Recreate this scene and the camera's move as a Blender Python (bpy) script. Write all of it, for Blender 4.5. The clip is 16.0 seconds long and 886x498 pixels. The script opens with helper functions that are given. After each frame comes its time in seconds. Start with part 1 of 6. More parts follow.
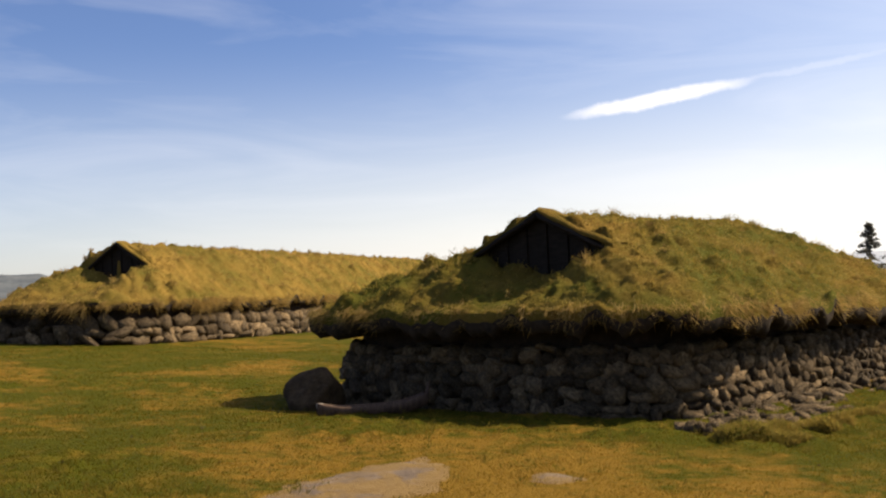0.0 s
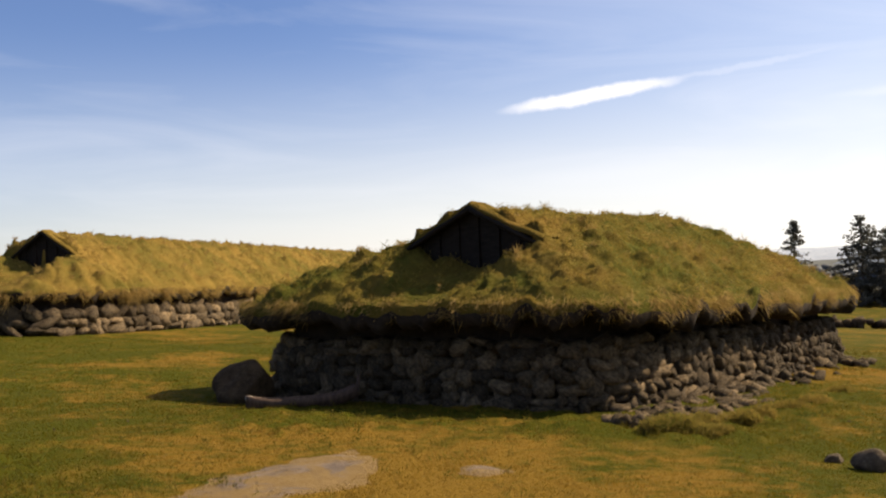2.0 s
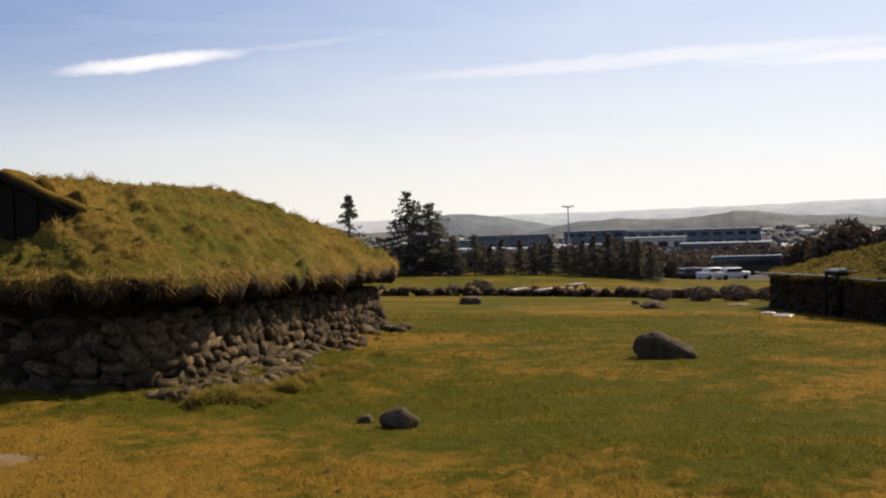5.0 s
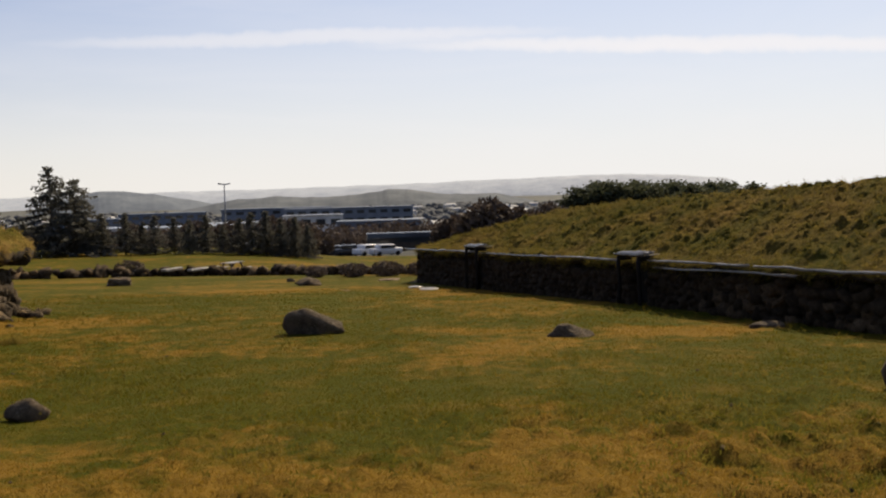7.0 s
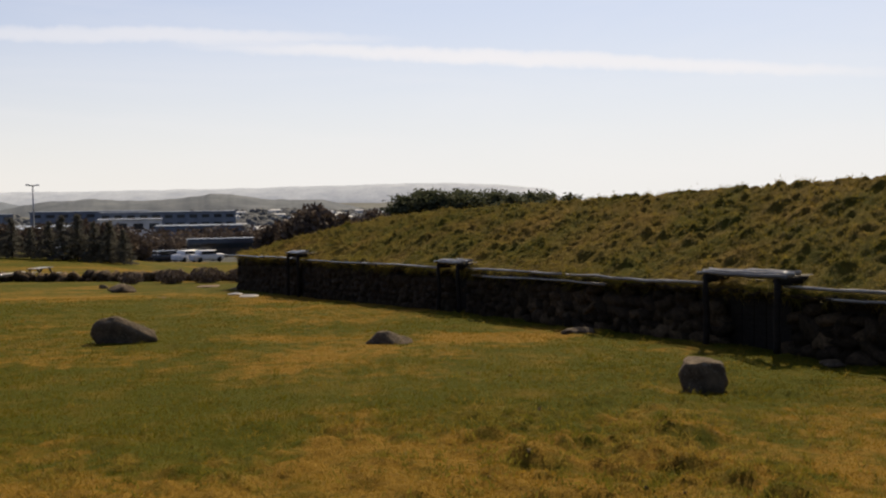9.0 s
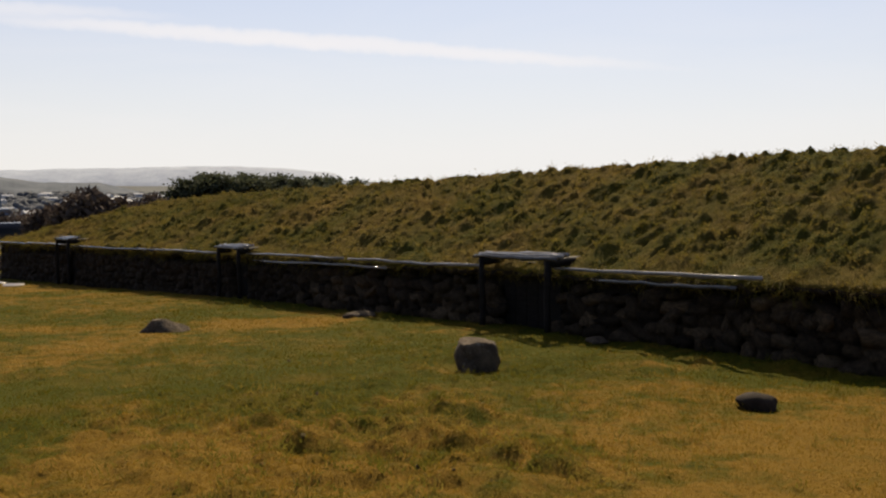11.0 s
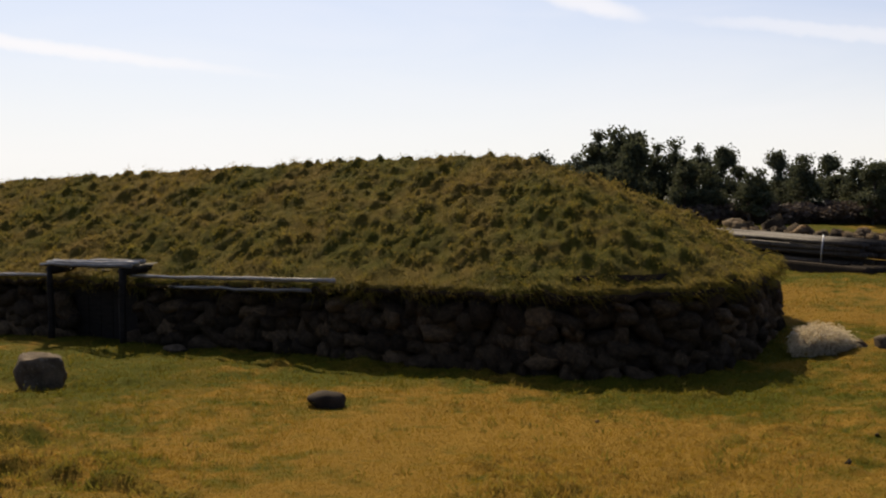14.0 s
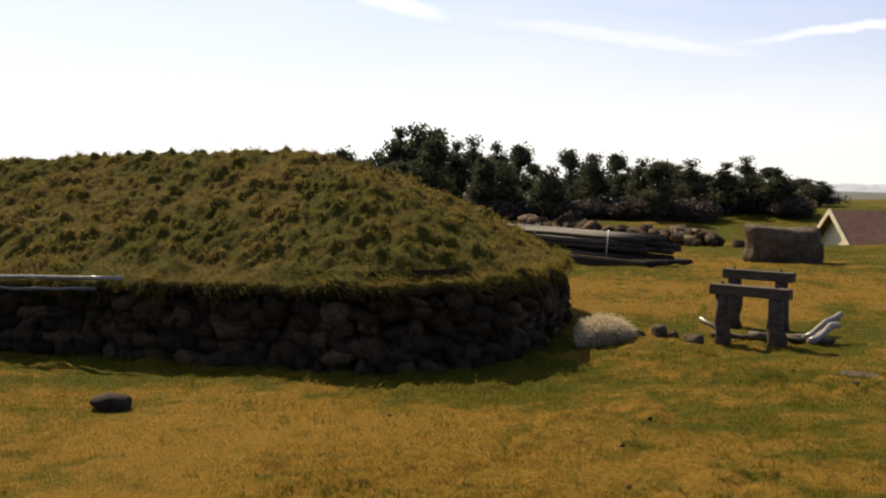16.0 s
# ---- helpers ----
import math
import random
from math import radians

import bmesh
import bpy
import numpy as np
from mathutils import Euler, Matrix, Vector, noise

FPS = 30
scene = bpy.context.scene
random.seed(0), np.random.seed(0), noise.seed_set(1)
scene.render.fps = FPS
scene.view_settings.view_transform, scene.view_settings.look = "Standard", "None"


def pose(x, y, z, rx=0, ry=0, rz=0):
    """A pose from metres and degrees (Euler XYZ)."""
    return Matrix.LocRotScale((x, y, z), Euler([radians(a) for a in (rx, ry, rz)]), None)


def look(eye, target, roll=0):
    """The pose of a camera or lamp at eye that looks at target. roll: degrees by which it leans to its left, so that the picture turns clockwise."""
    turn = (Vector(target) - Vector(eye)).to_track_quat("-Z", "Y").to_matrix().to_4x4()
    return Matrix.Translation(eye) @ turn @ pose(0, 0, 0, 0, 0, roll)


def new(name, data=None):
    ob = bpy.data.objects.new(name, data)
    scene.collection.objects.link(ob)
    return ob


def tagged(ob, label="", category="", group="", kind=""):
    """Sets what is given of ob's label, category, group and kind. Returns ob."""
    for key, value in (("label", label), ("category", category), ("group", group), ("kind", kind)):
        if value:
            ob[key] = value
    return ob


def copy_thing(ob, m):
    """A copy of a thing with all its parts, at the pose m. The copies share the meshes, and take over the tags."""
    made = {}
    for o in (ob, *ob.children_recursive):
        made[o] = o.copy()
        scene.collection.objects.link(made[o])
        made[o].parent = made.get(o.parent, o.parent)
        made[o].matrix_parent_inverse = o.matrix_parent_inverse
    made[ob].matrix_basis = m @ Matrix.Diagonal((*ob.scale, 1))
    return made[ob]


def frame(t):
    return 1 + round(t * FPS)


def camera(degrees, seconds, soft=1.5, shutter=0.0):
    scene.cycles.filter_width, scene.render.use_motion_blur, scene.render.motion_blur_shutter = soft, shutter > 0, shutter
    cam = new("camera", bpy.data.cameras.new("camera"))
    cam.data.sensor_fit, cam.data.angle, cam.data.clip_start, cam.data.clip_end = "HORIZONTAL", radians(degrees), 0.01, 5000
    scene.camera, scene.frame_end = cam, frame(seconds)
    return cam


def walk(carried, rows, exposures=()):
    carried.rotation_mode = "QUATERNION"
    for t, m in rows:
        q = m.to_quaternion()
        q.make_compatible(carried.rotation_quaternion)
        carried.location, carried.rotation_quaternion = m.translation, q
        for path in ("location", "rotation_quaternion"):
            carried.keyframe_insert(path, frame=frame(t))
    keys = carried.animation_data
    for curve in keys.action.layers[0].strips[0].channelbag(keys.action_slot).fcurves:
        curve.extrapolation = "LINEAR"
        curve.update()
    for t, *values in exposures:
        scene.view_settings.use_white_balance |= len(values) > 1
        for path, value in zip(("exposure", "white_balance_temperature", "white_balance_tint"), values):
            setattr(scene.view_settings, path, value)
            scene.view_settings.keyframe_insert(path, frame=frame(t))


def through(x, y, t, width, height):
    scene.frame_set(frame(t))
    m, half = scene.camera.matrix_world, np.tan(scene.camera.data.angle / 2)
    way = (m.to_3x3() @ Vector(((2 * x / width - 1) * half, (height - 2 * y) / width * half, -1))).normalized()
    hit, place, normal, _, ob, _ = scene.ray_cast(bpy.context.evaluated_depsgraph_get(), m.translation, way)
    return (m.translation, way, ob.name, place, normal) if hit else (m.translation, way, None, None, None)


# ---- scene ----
cam = camera(47.06, 16.0, soft=2.2)
EYE = 1.65
# seconds, heading, pitch, roll: turning on the spot with the arm held half a metre out
TURN = [
    (0.0, 0.00, 1.44, 2.54), (0.5, -0.29, 1.38, 2.35), (1.0, -1.30, 1.23, 2.12), (1.5, -2.47, 1.21, 2.29),
    (2.0, -3.68, 0.89, 2.01), (2.5, -5.99, 0.22, 2.22), (3.0, -9.38, 0.11, 2.29), (3.5, -13.74, -0.57, 2.44),
    (6.0, -37.82, -2.02, 2.81), (6.5, -42.83, -2.78, 3.47), (7.0, -46.81, -3.30, 1.62), (7.5, -49.94, -3.34, 0.77),
    (8.0, -52.61, -3.29, 0.72), (10.5, -64.40, -3.61, 0.26), (11.0, -68.59, -4.06, 0.23), (11.5, -72.42, -3.89, 0.42),
    (12.0, -75.36, -3.96, 0.13), (12.5, -79.63, -4.14, -0.12), (13.0, -83.81, -4.13, -0.07), (13.5, -87.90, -3.90, -0.09),
    (14.0, -91.25, -3.75, -0.38), (14.5, -93.80, -4.22, -0.49), (15.0, -97.34, -4.43, -0.65), (15.5, -100.27, -4.08, -0.72),
    (16.0, -102.29, -3.87, -0.90)]
ARM = 0.51


def stand(yaw, pitch, roll):
    a = radians(yaw)
    return pose(-ARM * math.sin(a), ARM * math.cos(a), EYE, 90 + pitch, 0, yaw) @ pose(0, 0, 0, 0, 0, -roll)


walk(cam, [(t, stand(a, p, r)) for t, a, p, r in TURN], exposures=[(t, e, 6850, 14) for t, e in ((0.0, 1.06), (3.5, 0.94), (6.0, 0.66), (8.0, 0.58), (11.0, 0.58), (13.0, 0.66), (14.5, 0.76), (16.0, 0.92))])

# ---- light ----
STREAKS = [(12.3, 9.1, 5.6, 0.50, 6.8, 0.95), (20.6, 10.1, 5.0, 0.22, 5.5, 0.14), (62.0, 7.4, 22.0, 0.55, -3.5, 0.7), (40.0, 8.6, 16.0, 0.5, 1.0, 0.45),
           (99.0, 9.8, 4.0, 0.7, -14.0, 0.6), (112.0, 7.9, 9.0, 0.5, -8.0, 0.35), (125.0, 8.3, 8.0, 0.35, 6.0, 0.6)]
CLOUD, SKY = (11.6, 11.7, 11.9, 1), 0.052
AIR = (11.9, 11.7, 10.8, 1)
SUN_AZ, SUN_EL = 75.0, 42.0          # clockwise from the first heading; degrees above the horizon
world = bpy.data.worlds.new("sky")
scene.world = world
world.use_nodes = True
wn, wl = world.node_tree.nodes, world.node_tree.links
wn.clear()


def wnode(kind, **kw):
    n = wn.new(kind)
    for k, v in kw.items():
        n.inputs[k].default_value = v
    return n


sky = wn.new("ShaderNodeTexSky")
sky.sky_type, sky.sun_disc = "NISHITA", False
sky.sun_elevation, sky.sun_rotation = radians(SUN_EL), radians(SUN_AZ)
sky.air_density, sky.dust_density, sky.ozone_density, sky.altitude = 1.0, 0.5, 2.2, 100
wcoord = wn.new("ShaderNodeTexCoord")
# thin cirrus drawn out in long streaks
wmap = wn.new("ShaderNodeMapping")
wmap.inputs["Rotation"].default_value = (radians(4), radians(17), radians(20))
wmap.inputs["Scale"].default_value = (1.3, 1.3, 9.0)
wl.new(wcoord.outputs["Generated"], wmap.inputs["Vector"])
cirrus = wnode("ShaderNodeTexNoise", Scale=2.1, Detail=7.0, Roughness=0.55, Distortion=0.9)
wl.new(wmap.outputs[0], cirrus.inputs["Vector"])
thin = wn.new("ShaderNodeValToRGB")
thin.color_ramp.elements[0].position, thin.color_ramp.elements[1].position = 0.42, 0.85
thin.color_ramp.elements[0].color, thin.color_ramp.elements[1].color = (0, 0, 0, 1), (0.22, 0.22, 0.22, 1)
wl.new(cirrus.outputs["Fac"], thin.inputs["Fac"])


def streak(az, el, long, tall, tilt, soft):
    """One drawn-out cloud: its middle, half length and half height in degrees, its tilt."""
    a, e = radians(az), radians(el)
    mid = Vector((math.sin(a) * math.cos(e), math.cos(a) * math.cos(e), math.sin(e)))
    right = Vector((math.cos(a), -math.sin(a), 0))
    up = right.cross(mid)
    t = radians(tilt)
    ax, ay = right * math.cos(t) + up * math.sin(t), up * math.cos(t) - right * math.sin(t)
    total = None
    for axis, half in ((ax, long), (ay, tall)):
        dot = wn.new("ShaderNodeVectorMath")
        dot.operation = "DOT_PRODUCT"
        dot.inputs[1].default_value = axis / math.sin(radians(half))
        wl.new(wobble.outputs[0], dot.inputs[0])
        off = wn.new("ShaderNodeMath")
        off.operation = "POWER"
        ab = wn.new("ShaderNodeMath")
        ab.operation = "ABSOLUTE"
        wl.new(dot.outputs["Value"], ab.inputs[0])
        wl.new(ab.outputs[0], off.inputs[0])
        off.inputs[1].default_value = 2.0
        if total is None:
            total = off
        else:
            s = wn.new("ShaderNodeMath")
            s.operation = "ADD"
            wl.new(total.outputs[0], s.inputs[0])
            wl.new(off.outputs[0], s.inputs[1])
            total = s
    front = wn.new("ShaderNodeVectorMath")
    front.operation = "DOT_PRODUCT"
    front.inputs[1].default_value = mid
    wl.new(wcoord.outputs["Generated"], front.inputs[0])
    side = wnode("ShaderNodeMath")
    side.operation = "GREATER_THAN"
    side.inputs[1].default_value = 0.5
    wl.new(front.outputs["Value"], side.inputs[0])
    fall = wn.new("ShaderNodeMapRange")
    fall.interpolation_type = "SMOOTHSTEP"
    for k, v in (("From Min", 0.0), ("From Max", 1.0), ("To Min", soft), ("To Max", 0.0)):
        fall.inputs[k].default_value = v
    wl.new(total.outputs[0], fall.inputs["Value"])
    keep = wn.new("ShaderNodeMath")
    keep.operation = "MULTIPLY"
    wl.new(fall.outputs[0], keep.inputs[0])
    wl.new(side.outputs[0], keep.inputs[1])
    return keep


# ragged edges for the single clouds
rag = wnode("ShaderNodeTexNoise", Scale=30.0, Detail=5.0, Roughness=0.6)
wl.new(wcoord.outputs["Generated"], rag.inputs["Vector"])
ragc = wn.new("ShaderNodeVectorMath")
ragc.operation = "MULTIPLY_ADD"
ragc.inputs[1].default_value, ragc.inputs[2].default_value = (0.012,) * 3, (-0.006,) * 3
wl.new(rag.outputs["Color"], ragc.inputs[0])
wobble = wn.new("ShaderNodeVectorMath")
wobble.operation = "ADD"
wl.new(wcoord.outputs["Generated"], wobble.inputs[0])
wl.new(ragc.outputs[0], wobble.inputs[1])

amount = thin.outputs[0]
for az, el, long, tall, tilt, soft in STREAKS:
    one = streak(az, el, long, tall, tilt, soft)
    mx = wn.new("ShaderNodeMath")
    mx.operation, mx.use_clamp = "ADD", True
    wl.new(amount, mx.inputs[0])
    wl.new(one.outputs[0], mx.inputs[1])
    amount = mx.outputs[0]
# the air whitens towards the horizon
part_xyz = wn.new("ShaderNodeSeparateXYZ")
wl.new(wcoord.outputs["Generated"], part_xyz.inputs[0])
air = wn.new("ShaderNodeMapRange")
air.interpolation_type = "SMOOTHSTEP"
for k, v in (("From Min", -0.02), ("From Max", 0.24), ("To Min", 0.88), ("To Max", 0.0)):
    air.inputs[k].default_value = v
wl.new(part_xyz.outputs["Z"], air.inputs["Value"])
# and most on the sun's side
sunward = wn.new("ShaderNodeVectorMath")
sunward.operation = "DOT_PRODUCT"
sunward.inputs[1].default_value = (math.sin(radians(SUN_AZ)), math.cos(radians(SUN_AZ)), 0)
wl.new(wcoord.outputs["Generated"], sunward.inputs[0])
lean = wn.new("ShaderNodeMapRange")
lean.interpolation_type = "SMOOTHSTEP"
for k, v in (("From Min", -0.6), ("From Max", 0.95), ("To Min", 0.2), ("To Max", 1.0)):
    lean.inputs[k].default_value = v
wl.new(sunward.outputs["Value"], lean.inputs["Value"])
airs = wn.new("ShaderNodeMath")
airs.operation = "MULTIPLY"
wl.new(air.outputs[0], airs.inputs[0])
wl.new(lean.outputs[0], airs.inputs[1])
deep = wn.new("ShaderNodeMixRGB")
deep.blend_type = "MULTIPLY"
deep.inputs["Fac"].default_value, deep.inputs["Color2"].default_value = 1.0, (0.78, 0.89, 1.18, 1)
wl.new(sky.outputs[0], deep.inputs["Color1"])
haze = wn.new("ShaderNodeMixRGB")
haze.inputs["Color2"].default_value = AIR
wl.new(airs.outputs[0], haze.inputs["Fac"])
wl.new(deep.outputs[0], haze.inputs["Color1"])
# the bright ring of air round the sun
toward = wn.new("ShaderNodeVectorMath")
toward.operation = "DOT_PRODUCT"
toward.inputs[1].default_value = (math.sin(radians(SUN_AZ)) * math.cos(radians(SUN_EL)), math.cos(radians(SUN_AZ)) * math.cos(radians(SUN_EL)), math.sin(radians(SUN_EL)))
wl.new(wcoord.outputs["Generated"], toward.inputs[0])
aureole = wn.new("ShaderNodeMapRange")
aureole.interpolation_type = "SMOOTHSTEP"
for k, v in (("From Min", 0.25), ("From Max", 0.95), ("To Min", 0.0), ("To Max", 0.62)):
    aureole.inputs[k].default_value = v
wl.new(toward.outputs["Value"], aureole.inputs["Value"])
glow = wn.new("ShaderNodeMixRGB")
glow.inputs["Color2"].default_value = (10.0, 11.0, 11.9, 1)
wl.new(aureole.outputs[0], glow.inputs["Fac"])
wl.new(haze.outputs[0], glow.inputs["Color1"])
veil = wn.new("ShaderNodeMixRGB")
veil.inputs["Color2"].default_value = CLOUD
wl.new(amount, veil.inputs["Fac"])
wl.new(glow.outputs[0], veil.inputs["Color1"])
back = wnode("ShaderNodeBackground", Strength=SKY)
wl.new(veil.outputs[0], back.inputs["Color"])
wout = wn.new("ShaderNodeOutputWorld")
wl.new(back.outputs[0], wout.inputs["Surface"])

sun = new("sun", bpy.data.lights.new("sun", "SUN"))
sun.data.energy, sun.data.angle, sun.data.color = 4.4, radians(0.55), (1.0, 0.86, 0.63)
sa, se = radians(SUN_AZ), radians(SUN_EL)
sun.matrix_world = look((0, 0, 60), (-math.sin(sa) * math.cos(se), -math.cos(sa) * math.cos(se), 60 - math.sin(se)))

# ---- small tools ----
RNG = np.random.default_rng(7)
LATTICE = np.random.default_rng(3).random((256, 256))


def vnoise(x, y, seed=0):
    """Smooth value noise between 0 and 1."""
    x, y = np.asarray(x, float) + 17.3 * seed, np.asarray(y, float) + 41.7 * seed
    i, j = np.floor(x).astype(int), np.floor(y).astype(int)
    u, v = x - i, y - j
    u, v = u * u * (3 - 2 * u), v * v * (3 - 2 * v)
    a, b = LATTICE[i % 256, j % 256], LATTICE[(i + 1) % 256, j % 256]
    c, d = LATTICE[i % 256, (j + 1) % 256], LATTICE[(i + 1) % 256, (j + 1) % 256]
    return (a * (1 - u) + b * u) * (1 - v) + (c * (1 - u) + d * u) * v


def fbm(x, y, seed=0, octaves=4):
    s, a, k = 0, 0.5, 1
    for o in range(octaves):
        s, a, k = s + a * vnoise(x * k, y * k, seed + o), a / 2, k * 2.03
    return s


def bell(x, y, cx, cy, r):
    return np.exp(-((x - cx) ** 2 + (y - cy) ** 2) / (r * r))


def ground_z(x, y):
    """Height of the ground: a knoll that falls off towards a valley."""
    x, y = np.asarray(x, float), np.asarray(y, float)
    r = np.hypot(x, y)
    k = np.minimum(1.0, 62 / np.maximum(r, 1e-6))
    p, q = x * k / 10, y * k / 10
    drop = 1.676 + 0.318 * p + 0.219 * q - 0.0118 * p * p + 0.0593 * p * q - 0.0074 * q * q
    drop = drop + 0.25 * bell(x, y, 11.5, -3.6, 3.4) + 0.08 * bell(x, y, 12.5, 1.0, 4) + 0.25 * bell(x, y, -2.4, 19.3, 6) - 0.2 * bell(x, y, 11, 23, 5)
    drop = drop - 0.2 * bell(x, y, 20.5, -9, 5)
    drop = drop + 1.3 * bell(x, y, 40, -27, 9)
    far, brow = np.clip((r - 100) / 420, 0, 1), np.clip((r - 92) / 90, 0, 1)
    ahead = np.clip((x * 0.6 + y * 0.5) / np.maximum(r, 1) + 0.45, 0, 1)
    # the hollow with the road
    az = np.degrees(np.arctan2(x, y))
    dip = np.exp(-((az - 45) / 6.0) ** 2)
    fall = np.clip((r - 50) / 70, 0, 1)
    drop = drop + ahead * (19 * far * far * (3 - 2 * far) + 6 * (1 - 0.9 * dip) * brow * brow * (3 - 2 * brow)) + 3.0 * dip * fall * fall * (3 - 2 * fall)
    return EYE - drop


def cells(x, y, size, seed):
    """Domes on a jittered grid: 1 at the crown of each tuft, 0 in the hollows."""
    x, y = np.asarray(x, float) / size, np.asarray(y, float) / size
    i, j = np.floor(x).astype(int), np.floor(y).astype(int)
    best = np.zeros(np.broadcast(x, y).shape)
    for di in (-1, 0, 1):
        for dj in (-1, 0, 1):
            p, q = (i + di + 13 * seed) % 256, (j + dj + 29 * seed) % 256
            cx, cy = i + di + LATTICE[p, q], j + dj + LATTICE[q, p]
            tall = 0.2 + 1.0 * LATTICE[(p + 91) % 256, (q + 57) % 256] ** 2
            d2 = ((x - cx) ** 2 + (y - cy) ** 2) / 0.40
            best = np.maximum(best, tall * np.clip(1 - d2, 0, 1) ** 0.7)
    return best


def relief(x, y):
    """Hummocks, hoof marks and tufts of the near meadow."""
    x, y = np.asarray(x, float), np.asarray(y, float)
    near = np.clip(1 - np.hypot(x, y) / 90, 0, 1)
    rough = np.clip((fbm(x * 0.3 + 3, y * 0.3, 8) - 0.42) * 6, 0.1, 1)
    dug = bell(x, y, 7.9, 3.7, 1.3) + bell(x, y, 6.9, 2.6, 0.9) + bell(x, y, 3.9, 12.9, 1.1) + 0.8 * bell(x, y, 5.8, 14.7, 1.2) + 0.7 * bell(x, y, 9.4, -5.6, 0.9)
    return near * (0.17 * dug * (cells(x, y, 0.55, 7) - 0.3) + 0.08 * dug * cells(x, y, 0.22, 8) + 0.16 * (fbm(x * 0.22, y * 0.22, 1) - 0.47) + 0.08 * (fbm(x * 1.1, y * 1.1, 2) - 0.47) + rough * (0.06 * cells(x, y, 0.34, 5) + 0.04 * cells(x, y, 0.17, 6)))


def mesh_from(name, verts, faces, smooth=False):
    me = bpy.data.meshes.new(name)
    if isinstance(faces, np.ndarray):
        n, k = faces.shape
        me.vertices.add(len(verts))
        me.vertices.foreach_set("co", np.asarray(verts, np.float32).ravel())
        me.loops.add(n * k)
        me.loops.foreach_set("vertex_index", faces.astype(np.int32).ravel())
        me.polygons.add(n)
        me.polygons.foreach_set("loop_start", np.arange(0, n * k, k, dtype=np.int32))
        me.update(calc_edges=True)
    else:
        me.from_pydata([tuple(v) for v in verts], [], faces)
    if smooth:
        me.polygons.foreach_set("use_smooth", np.ones(len(me.polygons), bool))
    me.update()
    return me


def grid_faces(n, m, wrap=False):
    """Quads of an n by m grid of vertices; wrap closes it along the second way."""
    i, j = np.meshgrid(np.arange(n - 1), np.arange(m if wrap else m - 1), indexing="ij")
    i, j = i.ravel(), j.ravel()
    k = (j + 1) % m
    return np.stack([i * m + j, (i + 1) * m + j, (i + 1) * m + k, i * m + k], 1)


def thing(name, at, label, category, group="", kind=""):
    """An empty at its base that holds the parts of a thing."""
    ob = new(name)
    ob.empty_display_size = 0.2
    ob.location = at
    return tagged(ob, label, category, group, kind)


def part(name, bm, material, parent, label="", smooth=False, kind=""):
    """Links a bmesh or mesh, in the parent's own axes, as one mesh object under it."""
    if isinstance(bm, bmesh.types.BMesh):
        me = bpy.data.meshes.new(name)
        bm.to_mesh(me)
        bm.free()
    else:
        me = bm
    if smooth:
        me.polygons.foreach_set("use_smooth", np.ones(len(me.polygons), bool))
    if not me.materials:
        me.materials.append(material)
    ob = new(name, me)
    ob.parent = parent
    return tagged(ob, label, "", "", kind)


def single(name, bm, material, at, label, category, group="", kind="", smooth=True):
    """A thing of one mesh."""
    ob = part(name, bm, material, None, "", smooth)
    ob.location = at
    return tagged(ob, label, category, group, kind)


def box(bm, sx, sy, sz, m=None, bevel=0.0):
    """A box about m, bevelled."""
    made = bmesh.ops.create_cube(bm, size=1, matrix=(m or Matrix()) @ Matrix.Diagonal((sx, sy, sz, 1)))
    if bevel:
        es = {e for v in made["verts"] for e in v.link_edges}
        bmesh.ops.bevel(bm, geom=list(es), offset=bevel, segments=2, affect="EDGES", profile=0.6)
    return bm


def beam(a, b, r0, r1, sides=8, bend=0.0, seed=0, knots=5):
    """A round, slightly crooked pole from a to b as a mesh."""
    rng = np.random.default_rng(seed)
    a, b = Vector(a), Vector(b)
    d = (b - a).normalized()
    u = d.orthogonal().normalized()
    v = d.cross(u)
    verts, faces = [], []
    for i in range(knots):
        t = i / (knots - 1)
        c = a.lerp(b, t) + (u * rng.normal() + v * rng.normal()) * bend * (0 < i < knots - 1)
        r = r0 + (r1 - r0) * t
        for k in range(sides):
            w = 2 * math.pi * k / sides
            rr = r * (1 + 0.12 * rng.normal() * (sides > 5))
            verts.append(c + u * (rr * math.cos(w)) + v * (rr * math.sin(w)))
    for i in range(knots - 1):
        for k in range(sides):
            q = (k + 1) % sides
            faces.append((i * sides + k, i * sides + q, (i + 1) * sides + q, (i + 1) * sides + k))
    faces.append(tuple(range(sides))[::-1])
    faces.append(tuple((knots - 1) * sides + k for k in range(sides)))
    return verts, faces


def join(pieces):
    verts, faces = [], []
    for v, f in pieces:
        n = len(verts)
        verts += list(v)
        faces += [tuple(i + n for i in q) for q in f]
    return verts, faces


